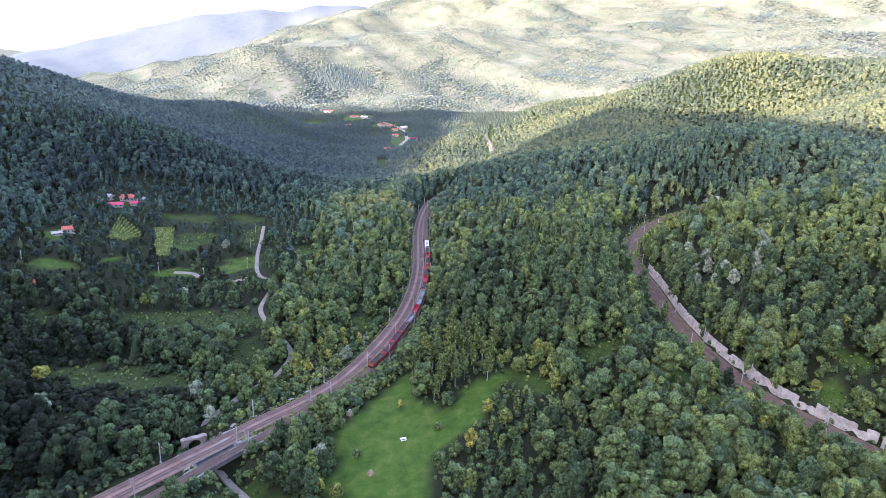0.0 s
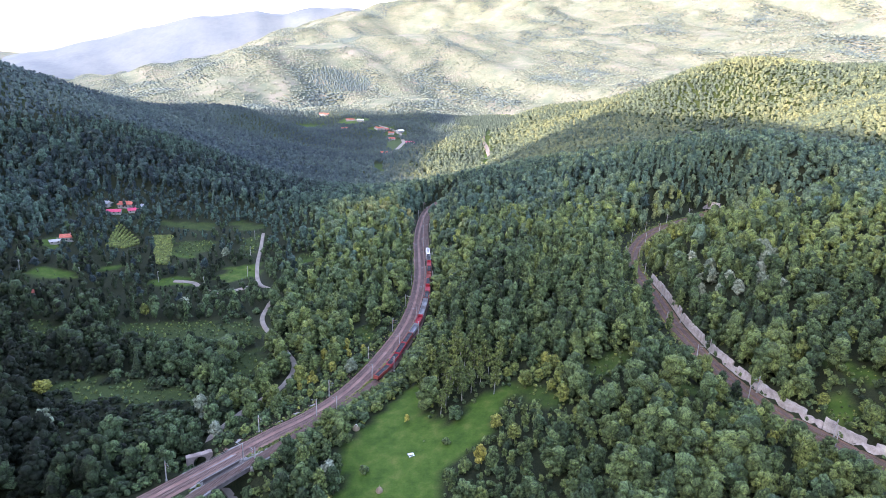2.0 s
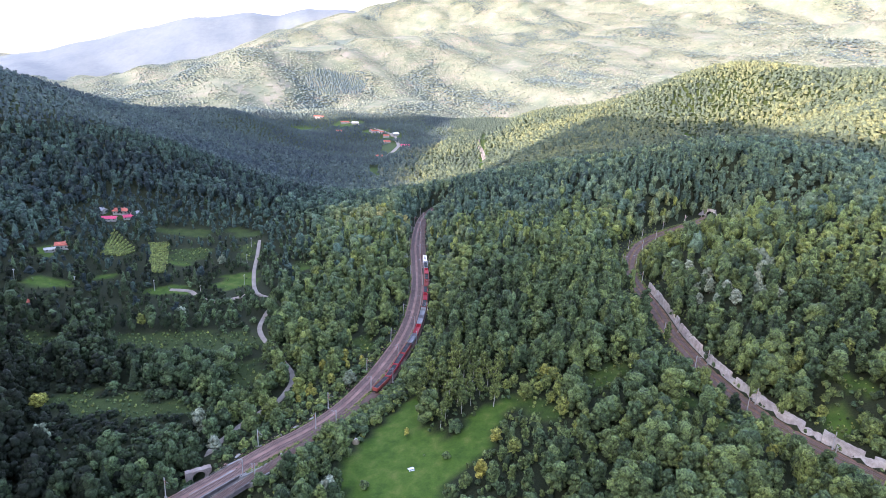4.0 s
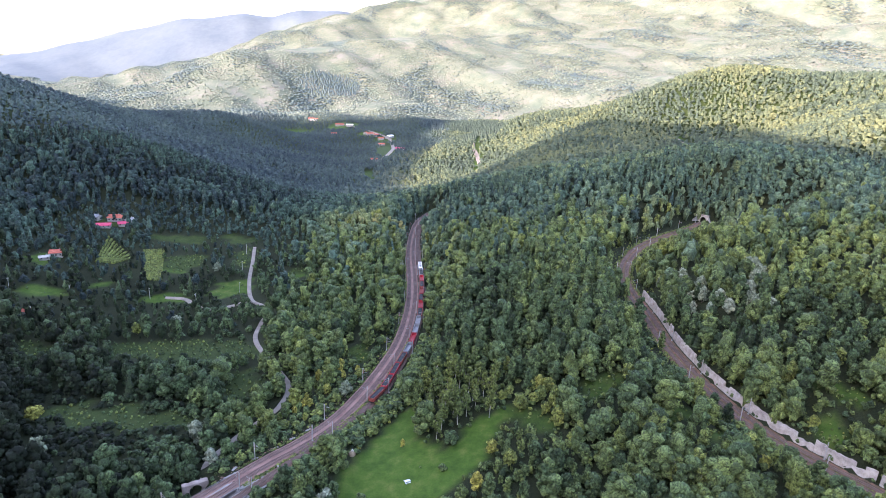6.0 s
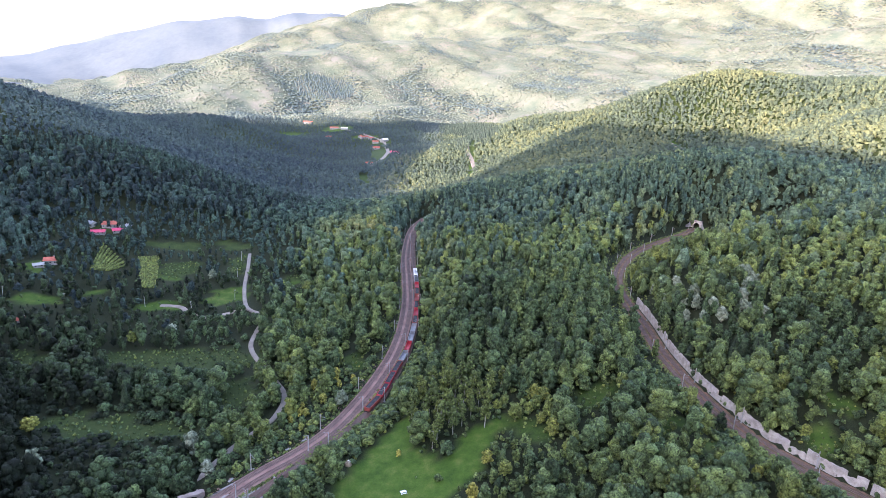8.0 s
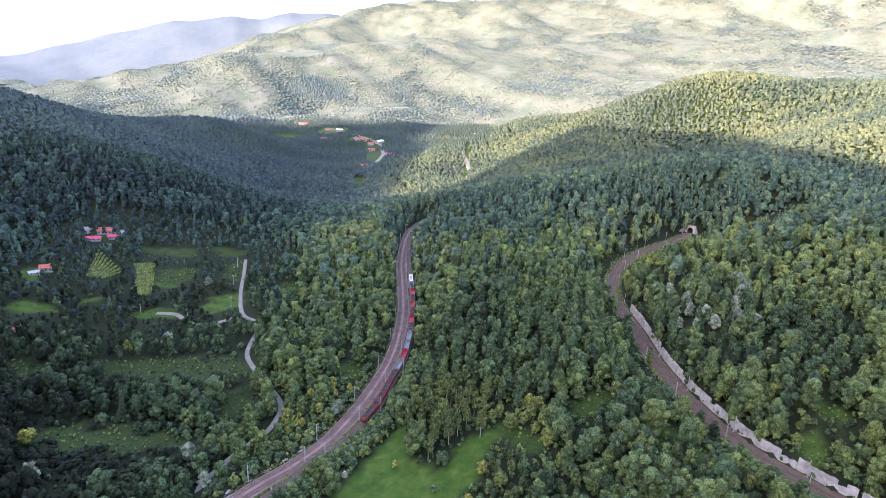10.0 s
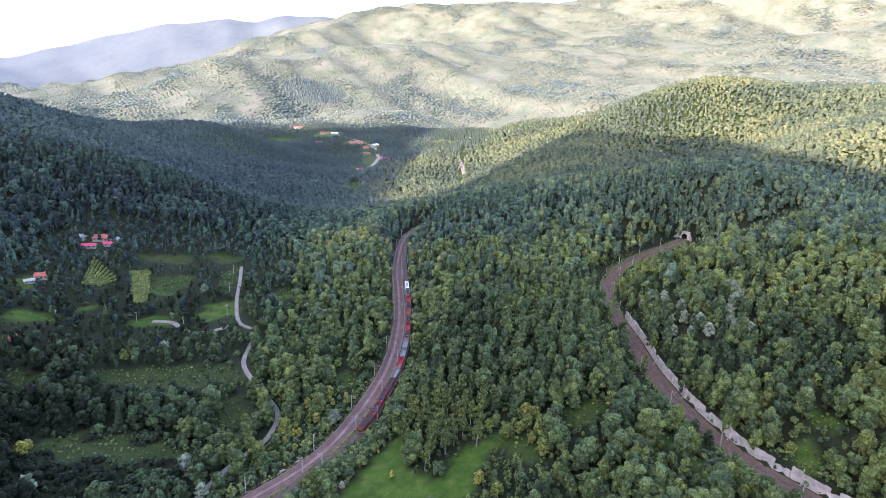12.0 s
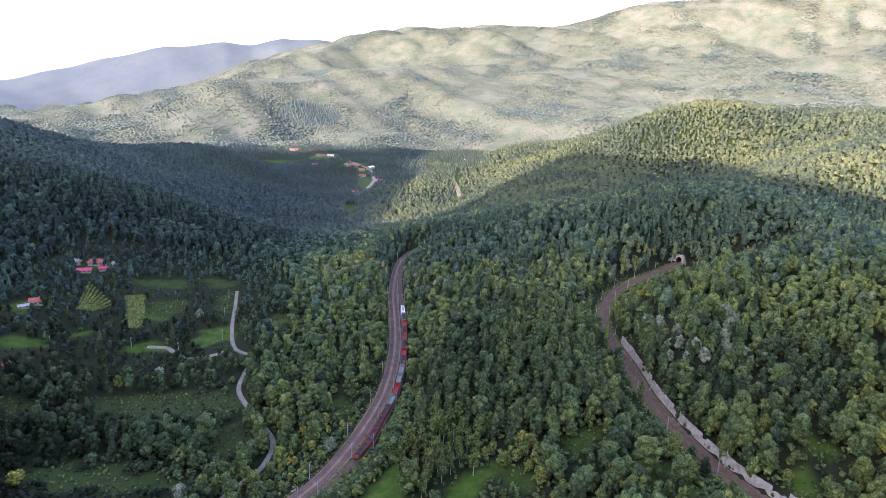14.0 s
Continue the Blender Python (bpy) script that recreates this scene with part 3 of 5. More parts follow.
def forest(name, protos, x, y, height, tint, pick, mat, label, category="forest", width=None):
    """One mesh of many crowns; each tree takes a model, a size, a turn and a tint."""
    V, F, T, off = [], [], [], 0
    z = land(x, y)
    width = np.ones(len(x)) if width is None else width
    for k, (pv, pf) in enumerate(protos):
        m = np.flatnonzero(pick == k)
        if not len(m):
            continue
        a = rng.uniform(0, 2 * np.pi, len(m))
        c, s = np.cos(a)[:, None], np.sin(a)[:, None]
        h, w = height[m][:, None], (height[m] * width[m])[:, None]
        lean = rng.normal(0, 0.04, (2, len(m)))
        px = (pv[None, :, 0] * c - pv[None, :, 1] * s) * w + pv[None, :, 2] * h * lean[0][:, None] + x[m][:, None]
        py = (pv[None, :, 0] * s + pv[None, :, 1] * c) * w + pv[None, :, 2] * h * lean[1][:, None] + y[m][:, None]
        pz = pv[None, :, 2] * h + z[m][:, None] - 0.3
        V.append(np.stack([px, py, pz], -1).reshape(-1, 3))
        F.append((pf[None] + (off + len(pv) * np.arange(len(m)))[:, None, None]).reshape(-1, 3))
        T.append(np.repeat(tint[m], len(pv)))
        off += len(pv) * len(m)
    ob = new(name, mesh_from(name, np.concatenate(V), np.concatenate(F), mat, np.concatenate(T), True))
    return tagged(ob, label, category, kind="stuff")


def scatter(step, y0, y1, r0, r1):
    """Jittered places in the wedge of land between two distances."""
    yy = np.arange(y0, y1, step)
    X, Y = np.meshgrid(np.arange(-0.95 * y1 - 80, 0.95 * y1 + 80, step), yy)
    X = (X + rng.uniform(-0.5, 0.5, X.shape) * step).ravel()
    Y = (Y + rng.uniform(-0.5, 0.5, Y.shape) * step).ravel()
    r = np.hypot(X, Y)
    ok = (r > r0) & (r < r1) & (np.abs(X) < 0.77 * Y + 60)
    return X[ok], Y[ok]


def free(X, Y, gap=2.0):
    """Where trees may stand: off the tracks, the lane and the open ground."""
    ok = ~inside(X, Y, MEADOW) & ~in_glades(X, Y, GLADES)
    for f in FIELDS:
        ok &= ~inside(X, Y, list(f))
    near = (np.abs(X) < 420) & (Y < 800)
    d = nearest(X, Y, LOW)
    ok &= ~(near & (d[0] < 5.4 + gap + 1.5 * smooth(470, 600, Y))) & ~(near & (nearest(X, Y, LOOP)[0] < 3.2 + gap))
    d = nearest(X, Y, HIGH)
    ok &= ~(near & (Y < 583) & (d[0] < 5.6 + gap + 3 * smooth(390, 450, Y)))
    ok &= ~(near & (nearest(X, Y, np.column_stack([LANE, LANE[:, 0]]))[0] < 2.2 + gap * 0.5))
    return ok


def outlook(X, Y):
    """The height that plants keep to on the near side of the open ground, which lies in clear view."""
    cap = np.full(X.shape, 30.0)
    r = np.hypot(X, Y)
    lane = np.column_stack([LANE, LANE[:, 0]])
    for d in (24, 16, 9, 4):
        a, b = X * (1 + d / r), Y * (1 + d / r)
        seen = in_glades(a, b, GLADES) | inside(a, b, MEADOW) | ((nearest(a, b, lane)[0] < 2.5) & (((b > 266) & (b < 302)) | ((b > 428) & (b < 495))))
        for f in FIELDS:
            seen |= inside(a, b, list(f))
        for px, py, *_ in GOLDEN + [(231, 561), (236, 566), (241, 571)]:
            seen |= np.hypot(a - px, b - py) < 3.0
        cap = np.where(seen, 1.2 + d * np.minimum(0.36, 120 / r), cap)
    for d in (54, 45, 37, 30):
        a, b = X * (1 + d / r), Y * (1 + d / r)
        cap = np.where(np.hypot(a - 236, b - 565) < 9, np.minimum(cap, 1.2 + 0.15 * d), cap)
    return cap * np.where(cap < 30, 0.8 + 0.5 * blend_noise(X, Y, 3.1, 0.7), 1)


def blend_noise(X, Y, scale, seed=0.0):
    return 0.5 + 0.25 * (np.sin(X / scale + seed) + np.sin(Y / scale * 1.3 + 2 * seed + np.sin(X / scale * 0.7)))

KINDS = ["round", "oval", "tall", "oval", "round", "bush", "cone"]
SILVER = [(-162.7, 219, 8, 10), (-105.5, 240.5, 9, 13), (-170, 372, 9, 10), (188.8, 368.6, 6, 14), (183.8, 353, 6, 13), (152.9, 381, 6, 10), (143.7, 371.5, 6, 10), (142, 389, 6, 9), (-40, 198, 8, 10), (-179, 471, 8, 9), (-160, 308, 9, 9), (-35, 481, 6, 10), (-45, 277, 6, 9),
          (154, 350, 7, 11), (160, 327, 6, 10), (173, 330, 7, 11), (147, 345, 5, 9), (176, 342, 7, 12),
          (-52, 190, 7, 8), (152, 333, 6, 10), (-92, 222, 6, 8),
          (190, 358, 7, 12), (196, 344, 7, 11), (160, 340, 6, 10), (150, 356, 6, 9), (166, 318, 6, 9), (180, 322, 6, 10), (157, 362, 6, 10), (191, 332, 6, 10)]
GOLDEN = [(-63, 297, 7, 0.86), (-55, 280, 6, 0.7), (-64, 269, 5, 0.84), (-67, 263, 5, 0.8), (-53, 308, 6, 0.74), (-43, 303, 5, 0.9), (-60, 254, 4.5, 0.62), (-182, 247, 8, 0.72),
          (-49, 296, 5, 0.84), (24, 222, 7, 0.75), (30, 214, 8, 0.66), (-30, 180, 7, 0.66), (-37, 184, 6, 0.72), (52, 236, 9, 0.6),
          (-189.5, 359, 9, 0.5), (37.6, 249, 9, 0.5), (17, 202, 9, 0.84), (101.6, 253.6, 8, 0.5), (-182.4, 252, 6, 0.74), (174.5, 231, 7, 0.5), (162, 238.4, 7, 0.62), (127, 208, 6, 0.74),
          (-64.3, 276, 5, 0.84), (-61, 268, 5, 0.74), (-52, 303, 6, 0.84), (-41.5, 297, 6, 0.62)]
BIRCHES = [(-8, 262), (-4, 270), (0, 280), (2, 262), (5, 272), (8, 262), (11, 271), (3, 254), (-3, 256), (15, 265), (-2, 246), (3, 242), (8, 250), (12, 256), (18, 254),
           (-9, 255), (-6, 249), (4, 247), (10, 244), (6, 258), (0, 268), (14, 249), (17, 260), (9, 278), (-1, 262), (22, 262), (20, 272), (14, 281), (26, 256), (28, 268), (6, 286), (-6, 278), (24, 246), (1, 236), (88, 196), (96, 192), (72, 192), (33, 274)]


def model_tree(kind, height, n, size, tint, bark, mat, trunk_r=0.16, bare=0.0):
    """A tree of its own, standing at the origin: tapered trunk with limbs, and a crown of many leaf sprays."""
    tree = new("tree")
    v, f = trunk_proto(height * 0.8, trunk_r)
    limbs_v, limbs_f, off = [v], [f], len(v)
    for k in range(6):
        a, z0 = k * 2.4, height * (0.3 + 0.09 * k)
        lv, lf = trunk_proto(height * (0.30 - 0.02 * k), trunk_r * 0.45, 4)
        tip = np.array([math.cos(a) * 0.75, math.sin(a) * 0.75, 0.66])
        lv = np.stack([lv[:, 0] + lv[:, 2] * tip[0], lv[:, 1] + lv[:, 2] * tip[1], np.maximum(lv[:, 2], 0) * tip[2] + z0], 1)
        limbs_v.append(lv)
        limbs_f.append(lf + off)
        off += len(lv)
    trunk = new("trunk", mesh_from("trunk", np.concatenate(limbs_v), np.concatenate(limbs_f), bark))
    trunk.parent = tree
    cv, cf = thin_crown(n, size, bare) if bare else crown_proto(kind, 15, n, size)
    crown = new("crown", mesh_from("crown", cv * height, cf, mat, np.full(len(cv), tint), True))
    crown.parent = tree
    return tree


def stood(tree, x, y, scale=1.0, turn=None):
    z = float(land(np.array([x]), np.array([y]))[0])
    turn = rng.uniform(0, 360) if turn is None else turn
    return pose(x, y, z - 0.15, rng.normal(0, 2), rng.normal(0, 2), turn) @ Matrix.Scale(scale, 4)


def plant(models, places, label, group):
    """Copies of model trees at the places given, as (x, y, scale, model)."""
    for x, y, s, k in places:
        t = copy_thing(models[k], stood(models[k], x, y, s))
        tagged(t, label, "tree", group)
    for m in models:
        for o in (*m.children_recursive, m):
            bpy.data.objects.remove(o)


taken = [(x, y) for x, y, *_ in SILVER + GOLDEN] + BIRCHES


def clear_of(X, Y, reach=3.2):
    ok = np.ones(X.shape, bool)
    for x, y in taken:
        ok &= np.hypot(X - x, Y - y) > reach + (1.0 if (x, y) in BIRCHES else 0.0)
    return ok


SINGLE = ((-50, 98), (158, 208))  # the stretch whose trees are things of their own
for name, step, y0, y1, r0, r1, n, sprays, size in (("near_woods", 6.2, 60, 420, 90, 390, 12, 155, 0.034), ("mid_woods", 6.5, 150, 830, 390, 820, 4, 20, 0.075),
                                           ("hill_woods", 7.3, 400, 2150, 820, 2150, 3, 3, 0.09)):
    x, y = scatter(step, y0, y1, r0, r1)
    ok = free(x, y) & clear_of(x, y)
    lee = ((x > 300) & (y > 1800)) | ((x < -720) & (y > 1250))  # slopes that face away
    ok &= ~lee | (rng.uniform(0, 1, len(x)) < 0.25)
    x, y = x[ok], y[ok]
    protos = [crown_proto(k, n, sprays, size, OCT if name == "hill_woods" else (ICO_V, ICO_F)) for k in KINDS for _ in range(3)]
    grove = blend_noise(x, y, 37.0, 1.3)
    kind = np.where(grove > 0.62, rng.choice([2, 3, 1], len(x)), rng.choice([0, 1, 3, 3, 1], len(x)))
    kind[rng.uniform(0, 1, len(x)) < 0.05] = 5
    kind[(rng.uniform(0, 1, len(x)) < 0.02)] = 6
    height = np.where(kind == 2, rng.uniform(12.5, 17.5, len(x)), 8.0 + 9.5 * rng.uniform(0, 1, len(x)) ** 1.2)
    glow = np.zeros(len(x))
    for cx, cy, rx, ry, k_, h0, h1, tone in GROVES:
        m = (np.hypot((x - cx) / rx, (y - cy) / ry) + 0.2 * np.sin(x / 7.0) * np.sin(y / 9.0) < 1) & (rng.uniform(0, 1, len(x)) < 0.8)
        kind[m], height[m] = k_, rng.uniform(h0, h1, m.sum())
        glow[m] = tone + rng.normal(0, 0.08, m.sum())
    if name == "near_woods":
        side = nearest(x, y, LOOP)
        hedge = (side[0] < 17) & (y < 340) & (rng.uniform(0, 1, len(x)) < 0.9)
        verge = (nearest(x, y, LOW)[0] < 19) & (y < 420) & (rng.uniform(0, 1, len(x)) < 0.75)
        low_scrub = (x < -90) & (blend_noise(x, y, 21.0, 2.2) > 0.6)
        bank = (nearest(x, y, HIGH)[0] < 24) & (nearest(x, y, HIGH)[1] < 0) & (rng.uniform(0, 1, len(x)) < 0.85)
        kind[hedge | verge | low_scrub | bank] = 5
    if name == "hill_woods":
        dark_firs = (np.hypot((x - 40) / 140, (y - 2010) / 120) < 1) | (np.hypot((x - 70) / 50, (y - 1440) / 90) < 1)
        kind[dark_firs] = 6
    orchard = (x > -345) & (x < -125) & (y > 360) & (y < 600)
    height = np.where(orchard, height * 0.62, height)
    height = np.where((x > 0) & (x < 60) & (y < 236), height * 0.72, height)
    height = np.where((x > -480) & (x < -30) & (y > 1250), height * 0.6, height)
    mouth = (nearest(x, y, HIGH)[0] < 95) & (nearest(x, y, HIGH)[1] > 0) & (y > 470) & (y < 580)
    height = np.where(mouth, 2.2 + 0.17 * height, height)
    height = np.where(kind == 5, rng.uniform(3.2, 5.2, len(x)), np.where(kind == 6, rng.uniform(11, 16, len(x)), height))
    if name == "hill_woods":
        height = np.where(x > -75, 5.0 + 0.5 * height, 3.5 + 0.65 * height)
    else:
        height = np.minimum(height, outlook(x, y))
    tint = np.clip(0.115 + 0.31 * blend_noise(x, y, 55.0, 4.0) + rng.normal(0, 0.12, len(x)) * (0.7 if name == "hill_woods" else 1.0), 0, 0.74 if name == "near_woods" else 0.6)
    # deeper shade of the western slopes and valley, put into the leaf tint
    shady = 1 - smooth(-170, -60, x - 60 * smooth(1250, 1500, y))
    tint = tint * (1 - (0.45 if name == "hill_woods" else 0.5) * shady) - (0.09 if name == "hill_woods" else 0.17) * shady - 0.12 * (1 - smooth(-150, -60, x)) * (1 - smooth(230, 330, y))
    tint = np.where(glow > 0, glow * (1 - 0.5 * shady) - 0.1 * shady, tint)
    tint = np.where((np.hypot((x - 430) / 230, (y - 1190) / 120) < 1) & (rng.uniform(0, 1, len(x)) < 0.5), tint + 0.05, tint)
    if name == "hill_woods":
        dark_stand = (x > -40) & (blend_noise(x, y, 31.0, 7.0) > 0.62) & (rng.uniform(0, 1, len(x)) < 0.75)
        tint = np.where(dark_stand, tint * 0.4, tint)
    tint = np.where(kind == 6, 0.02, tint)
    pick = kind * 3 + rng.integers(0, 3, len(x))
    if name == "near_woods":
        (sx0, sx1), (sy0, sy1) = SINGLE
        own = (x > sx0) & (x < sx1) & (y > sy0) & (y < sy1)
        singles = [(a, b, h, t) for a, b, h, t in zip(x[own], y[own], height[own], tint[own])]
        x, y, height, tint, pick = x[~own], y[~own], height[~own], tint[~own], pick[~own]
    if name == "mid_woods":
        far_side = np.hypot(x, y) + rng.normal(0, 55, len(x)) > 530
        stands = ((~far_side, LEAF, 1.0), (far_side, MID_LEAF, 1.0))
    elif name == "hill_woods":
        # lit ridge and shaded hill take separate leaf colours
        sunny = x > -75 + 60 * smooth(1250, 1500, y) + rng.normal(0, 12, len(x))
        stands = ((sunny, SUNLIT_LEAF, 1.45), (~sunny, HAZY_HILL_LEAF, 1.2))
    else:
        stands = ((np.ones(len(x), bool), LEAF, 1.0),)
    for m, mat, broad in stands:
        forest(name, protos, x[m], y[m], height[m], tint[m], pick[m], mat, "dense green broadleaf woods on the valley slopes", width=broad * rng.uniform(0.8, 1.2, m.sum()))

# closer trees on the steep slope above the tunnel
x, y = [a.ravel() + rng.uniform(-1.6, 1.6, a.size) for a in np.meshgrid(np.arange(222, 320, 3.8), np.arange(598, 650, 3.6))]
forest("slope_woods", [crown_proto(k, 4, 8, 0.06) for k in ("round", "oval", "tall") for _ in range(2)], x, y, rng.uniform(8, 12.5, len(x)), np.clip(0.2 + rng.normal(0, 0.1, len(x)), 0, 0.6), rng.integers(0, 6, len(x)), MID_LEAF,
       "close green trees on the steep slope above the tunnel")

tall_models = [model_tree(k, 10.0, 200, 0.040, t, BARK, LEAF) for k, t in (("oval", 0.16), ("oval", 0.26), ("tall", 0.20), ("round", 0.36), ("oval", 0.10), ("oval", 0.42), ("tall", 0.34), ("round", 0.24))]
plant(tall_models, [(a, b, h / 10.0, int(np.argmin([abs(t - v) + 0.12 * rng.uniform() for v in (0.16, 0.26, 0.20, 0.36, 0.10, 0.42, 0.34, 0.24)]))) for a, b, h, t in singles],
      "leafy green broadleaf tree on the slope", "trees below the drone")
silver_models = [model_tree(k, 10.0, 200, 0.040, 0.3 + 0.2 * i, BARK, PALE) for i, k in enumerate(("round", "oval", "round"))]
plant(silver_models, [(x, y, h / 10.0, i % 3) for i, (x, y, _, h) in enumerate(SILVER)], "silvery grey-green willow among darker trees", "silver willows")
golden_models = [model_tree(k, 6.0, 260, 0.05, t, BARK, LEAF) for k, t in (("round", 0.74), ("oval", 0.84), ("round", 0.62), ("round", 0.5))]
plant(golden_models, [(x, y, h / 6.0, int(np.argmin([abs(t - v) for v in (0.74, 0.84, 0.62, 0.5)]))) for x, y, h, t in GOLDEN], "yellowing leafy tree standing out among darker ones", "yellow trees")
birch_models = [model_tree("tall", 15.0, 950, 0.030, t, BIRCH, LEAF, 0.2, 0.2) for t in (0.38, 0.5, 0.44)]
plant(birch_models, [(x, y, rng.uniform(0.8, 1.1), i % 3) for i, (x, y) in enumerate(BIRCHES)], "slender tree with pale trunk and thin foliage", "slender pale trees")
shrub = model_tree("oval", 4.5, 60, 0.05, 0.95, BARK, LEAF, 0.07)
plant([shrub], [(-13.3, 233, 1.0, 0)], "small reddish brown shrub on the meadow", "meadow shrub")
plant([model_tree("bush", 3.4, 70, 0.06, 0.28, BARK, LEAF, 0.07)], [(-27, 203, 1.0, 0), (-5, 219, 0.25, 0), (4, 216, 0.9, 0)], "low green bush on the meadow", "meadow bushes")

x, y = scatter(12.5, 1950, 4700, 2120, 4800)
wx, wy = x + 60 * np.sin(y / 110 + 1) + 25 * np.sin(y / 37), y + 50 * np.sin(x / 130) + 22 * np.sin(x / 41 + 2)
cover = 0.6 * blend_noise(wx, 0.4 * wy, 85.0, 2.0) + 0.65 * blend_noise(wx, 0.4 * wy, 39.0, 5.0) + 0.35 * blend_noise(wx, 0.4 * wy, 17.0, 3.0) + rng.uniform(-0.18, 0.18, len(x))
firs = np.hypot((x + 505) / 120, (y - 2665) / 125) < 1
top = np.hypot((x + 720) / 230, (y - 3080) / 90) < 1
keep = ((cover > 0.52) | firs) & ~top
x, y, firs, cover = x[keep], y[keep], firs[keep], cover[keep]
protos = [crown_proto("bush", 1, 0, 0.3, OCT) for _ in range(6)] + [crown_proto("cone", 3, 0, 0.2)]
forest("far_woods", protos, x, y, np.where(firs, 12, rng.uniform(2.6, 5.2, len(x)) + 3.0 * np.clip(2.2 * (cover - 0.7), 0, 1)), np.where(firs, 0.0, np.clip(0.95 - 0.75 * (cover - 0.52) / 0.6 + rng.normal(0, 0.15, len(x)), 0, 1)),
       np.where(firs, 6, rng.integers(0, 6, len(x))), HAZY_FAR_LEAF, "scattered trees and copses on sunlit far hills", width=np.where(firs, 1.7, 2.3))

# distant range beyond the plain, its blue haze put into the base colour
PROFILE = [(-4600, -260), (-3865, -125), (-3227, 1), (-2802, 105), (-2380, 203), (-1960, 309), (-1711, 338), (-1544, 366), (-1338, 349), (-1130, 400), (-881, 405), (-549, 380)]
bx = np.arange(-4600, -540, 30.0)
crest = np.interp(bx, [p[0] for p in PROFILE], [p[1] for p in PROFILE]) + 6 * np.sin(bx / 210) + 5 * np.sin(bx / 67 + 1)
rows_ = np.linspace(0, 1, 40)
fold = (3 * np.sin(bx[None] / 190 + 5 * rows_[:, None]) + 3 * np.sin(bx[None] / 61 + 11 * rows_[:, None])) * np.sin(3.14 * rows_[:, None])
bz = -130 + (crest[None] + 130) * smooth(0, 1, rows_)[:, None] + fold
byy = 3900 + 1000 * rows_[:, None] + 60 * np.sin(bx[None] / 240) * (1 - rows_[:, None])
bxx = bx[None] * (byy / 4900)
k = len(bx)
i = (np.arange(len(rows_) - 1)[:, None] * k + np.arange(k - 1)[None]).ravel()
HAZY = mottled("hazy distant woods", (0.056, 0.078, 0.098), (0.090, 0.112, 0.124), 0.004, 0.03, relief=0.0)
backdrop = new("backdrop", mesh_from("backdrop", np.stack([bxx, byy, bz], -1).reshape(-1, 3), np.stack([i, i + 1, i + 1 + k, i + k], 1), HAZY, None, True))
tagged(backdrop, "pale blue wooded mountain range in the distance", "mountain range", kind="structure")

# low scrub and tall grass on the open ground and along the tracks
x, y = scatter(2.6, 130, 600, 130, 560)
edge = np.minimum(nearest(x, y, LOW)[0], nearest(x, y, LOOP)[0])
high = nearest(x, y, HIGH)
lane_gap = nearest(x, y, np.column_stack([LANE, LANE[:, 0]]))[0]
wild = (in_glades(x, y, GLADES) & (rng.uniform(0, 1, len(x)) < np.where((x < -90) & (y > 380) & (y < 465), 0.1, 0.75))) | ((edge < 17) & (rng.uniform(0, 1, len(x)) < 0.6)) | ((high[0] < 15) & (rng.uniform(0, 1, len(x)) < 0.8))
wild &= (nearest(x, y, LOW)[0] > 6.6) & (nearest(x, y, LOOP)[0] > 3.4) & (high[0] > np.where(high[1] < 0, 4.6, 8.0)) & (lane_gap > 3.0) & ~inside(x, y, MEADOW)
between = (nearest(x, y, LOW)[0] < 10) & (nearest(x, y, LOW)[1] > 4.6) & (nearest(x, y, LOOP)[0] > 2.4) & (y < 330)
wild |= between & (rng.uniform(0, 1, len(x)) < 0.9)
x, y = x[wild], y[wild]
low_plants = [crown_proto("bush", 1, 5, 0.2) for _ in range(5)]
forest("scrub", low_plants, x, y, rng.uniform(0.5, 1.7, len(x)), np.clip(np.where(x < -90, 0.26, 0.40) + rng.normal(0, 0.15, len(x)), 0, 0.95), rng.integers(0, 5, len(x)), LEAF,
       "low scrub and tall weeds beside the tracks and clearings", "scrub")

# weeds between and along the tracks
wx, wy, wh, wt = [], [], [], []
for line, off, y0, y1, share, h, tone in ((LOW, 4.3, 204, 350, 0.85, 1.1, 0.50), (LOW, 5.2, 204, 335, 0.8, 1.0, 0.46), (LOOP, -2.5, 204, 345, 0.8, 0.9, 0.52), (LOW, -5.4, 215, 560, 0.5, 1.0, 0.40),
                                          (HIGH, 0.0, 200, 570, 0.6, 0.5, 0.55), (HIGH, -4.3, 190, 575, 0.8, 0.9, 0.46), (HIGH, -5.6, 190, 575, 0.8, 1.3, 0.36), (HIGH, 4.4, 390, 575, 0.8, 0.9, 0.46), (HIGH, 5.8, 390, 575, 0.9, 1.3, 0.40)):
    run = spline(shifted(line, off)[::2, :2], 0.9)
    run = run[(run[:, 1] > y0) & (run[:, 1] < y1)]
    run = run[rng.uniform(0, 1, len(run)) < share * (0.5 + blend_noise(run[:, 0], run[:, 1], 5.0, off))]
    wx.append(run[:, 0] + rng.normal(0, 0.3, len(run)))
    wy.append(run[:, 1] + rng.normal(0, 0.3, len(run)))
    wh.append(h * rng.uniform(0.5, 1.1, len(run)))
    wt.append(tone + rng.normal(0, 0.1, len(run)))
x, y = np.concatenate(wx), np.concatenate(wy)
forest("track_weeds", [crown_proto("bush", 1, 6, 0.25, OCT) for _ in range(6)], x, y, np.concatenate(wh) + 0.35, np.clip(np.concatenate(wt), 0, 0.9), rng.integers(0, 6, len(x)), LEAF,
       "yellow-green weeds growing in the ballast beside the rails", "weeds")

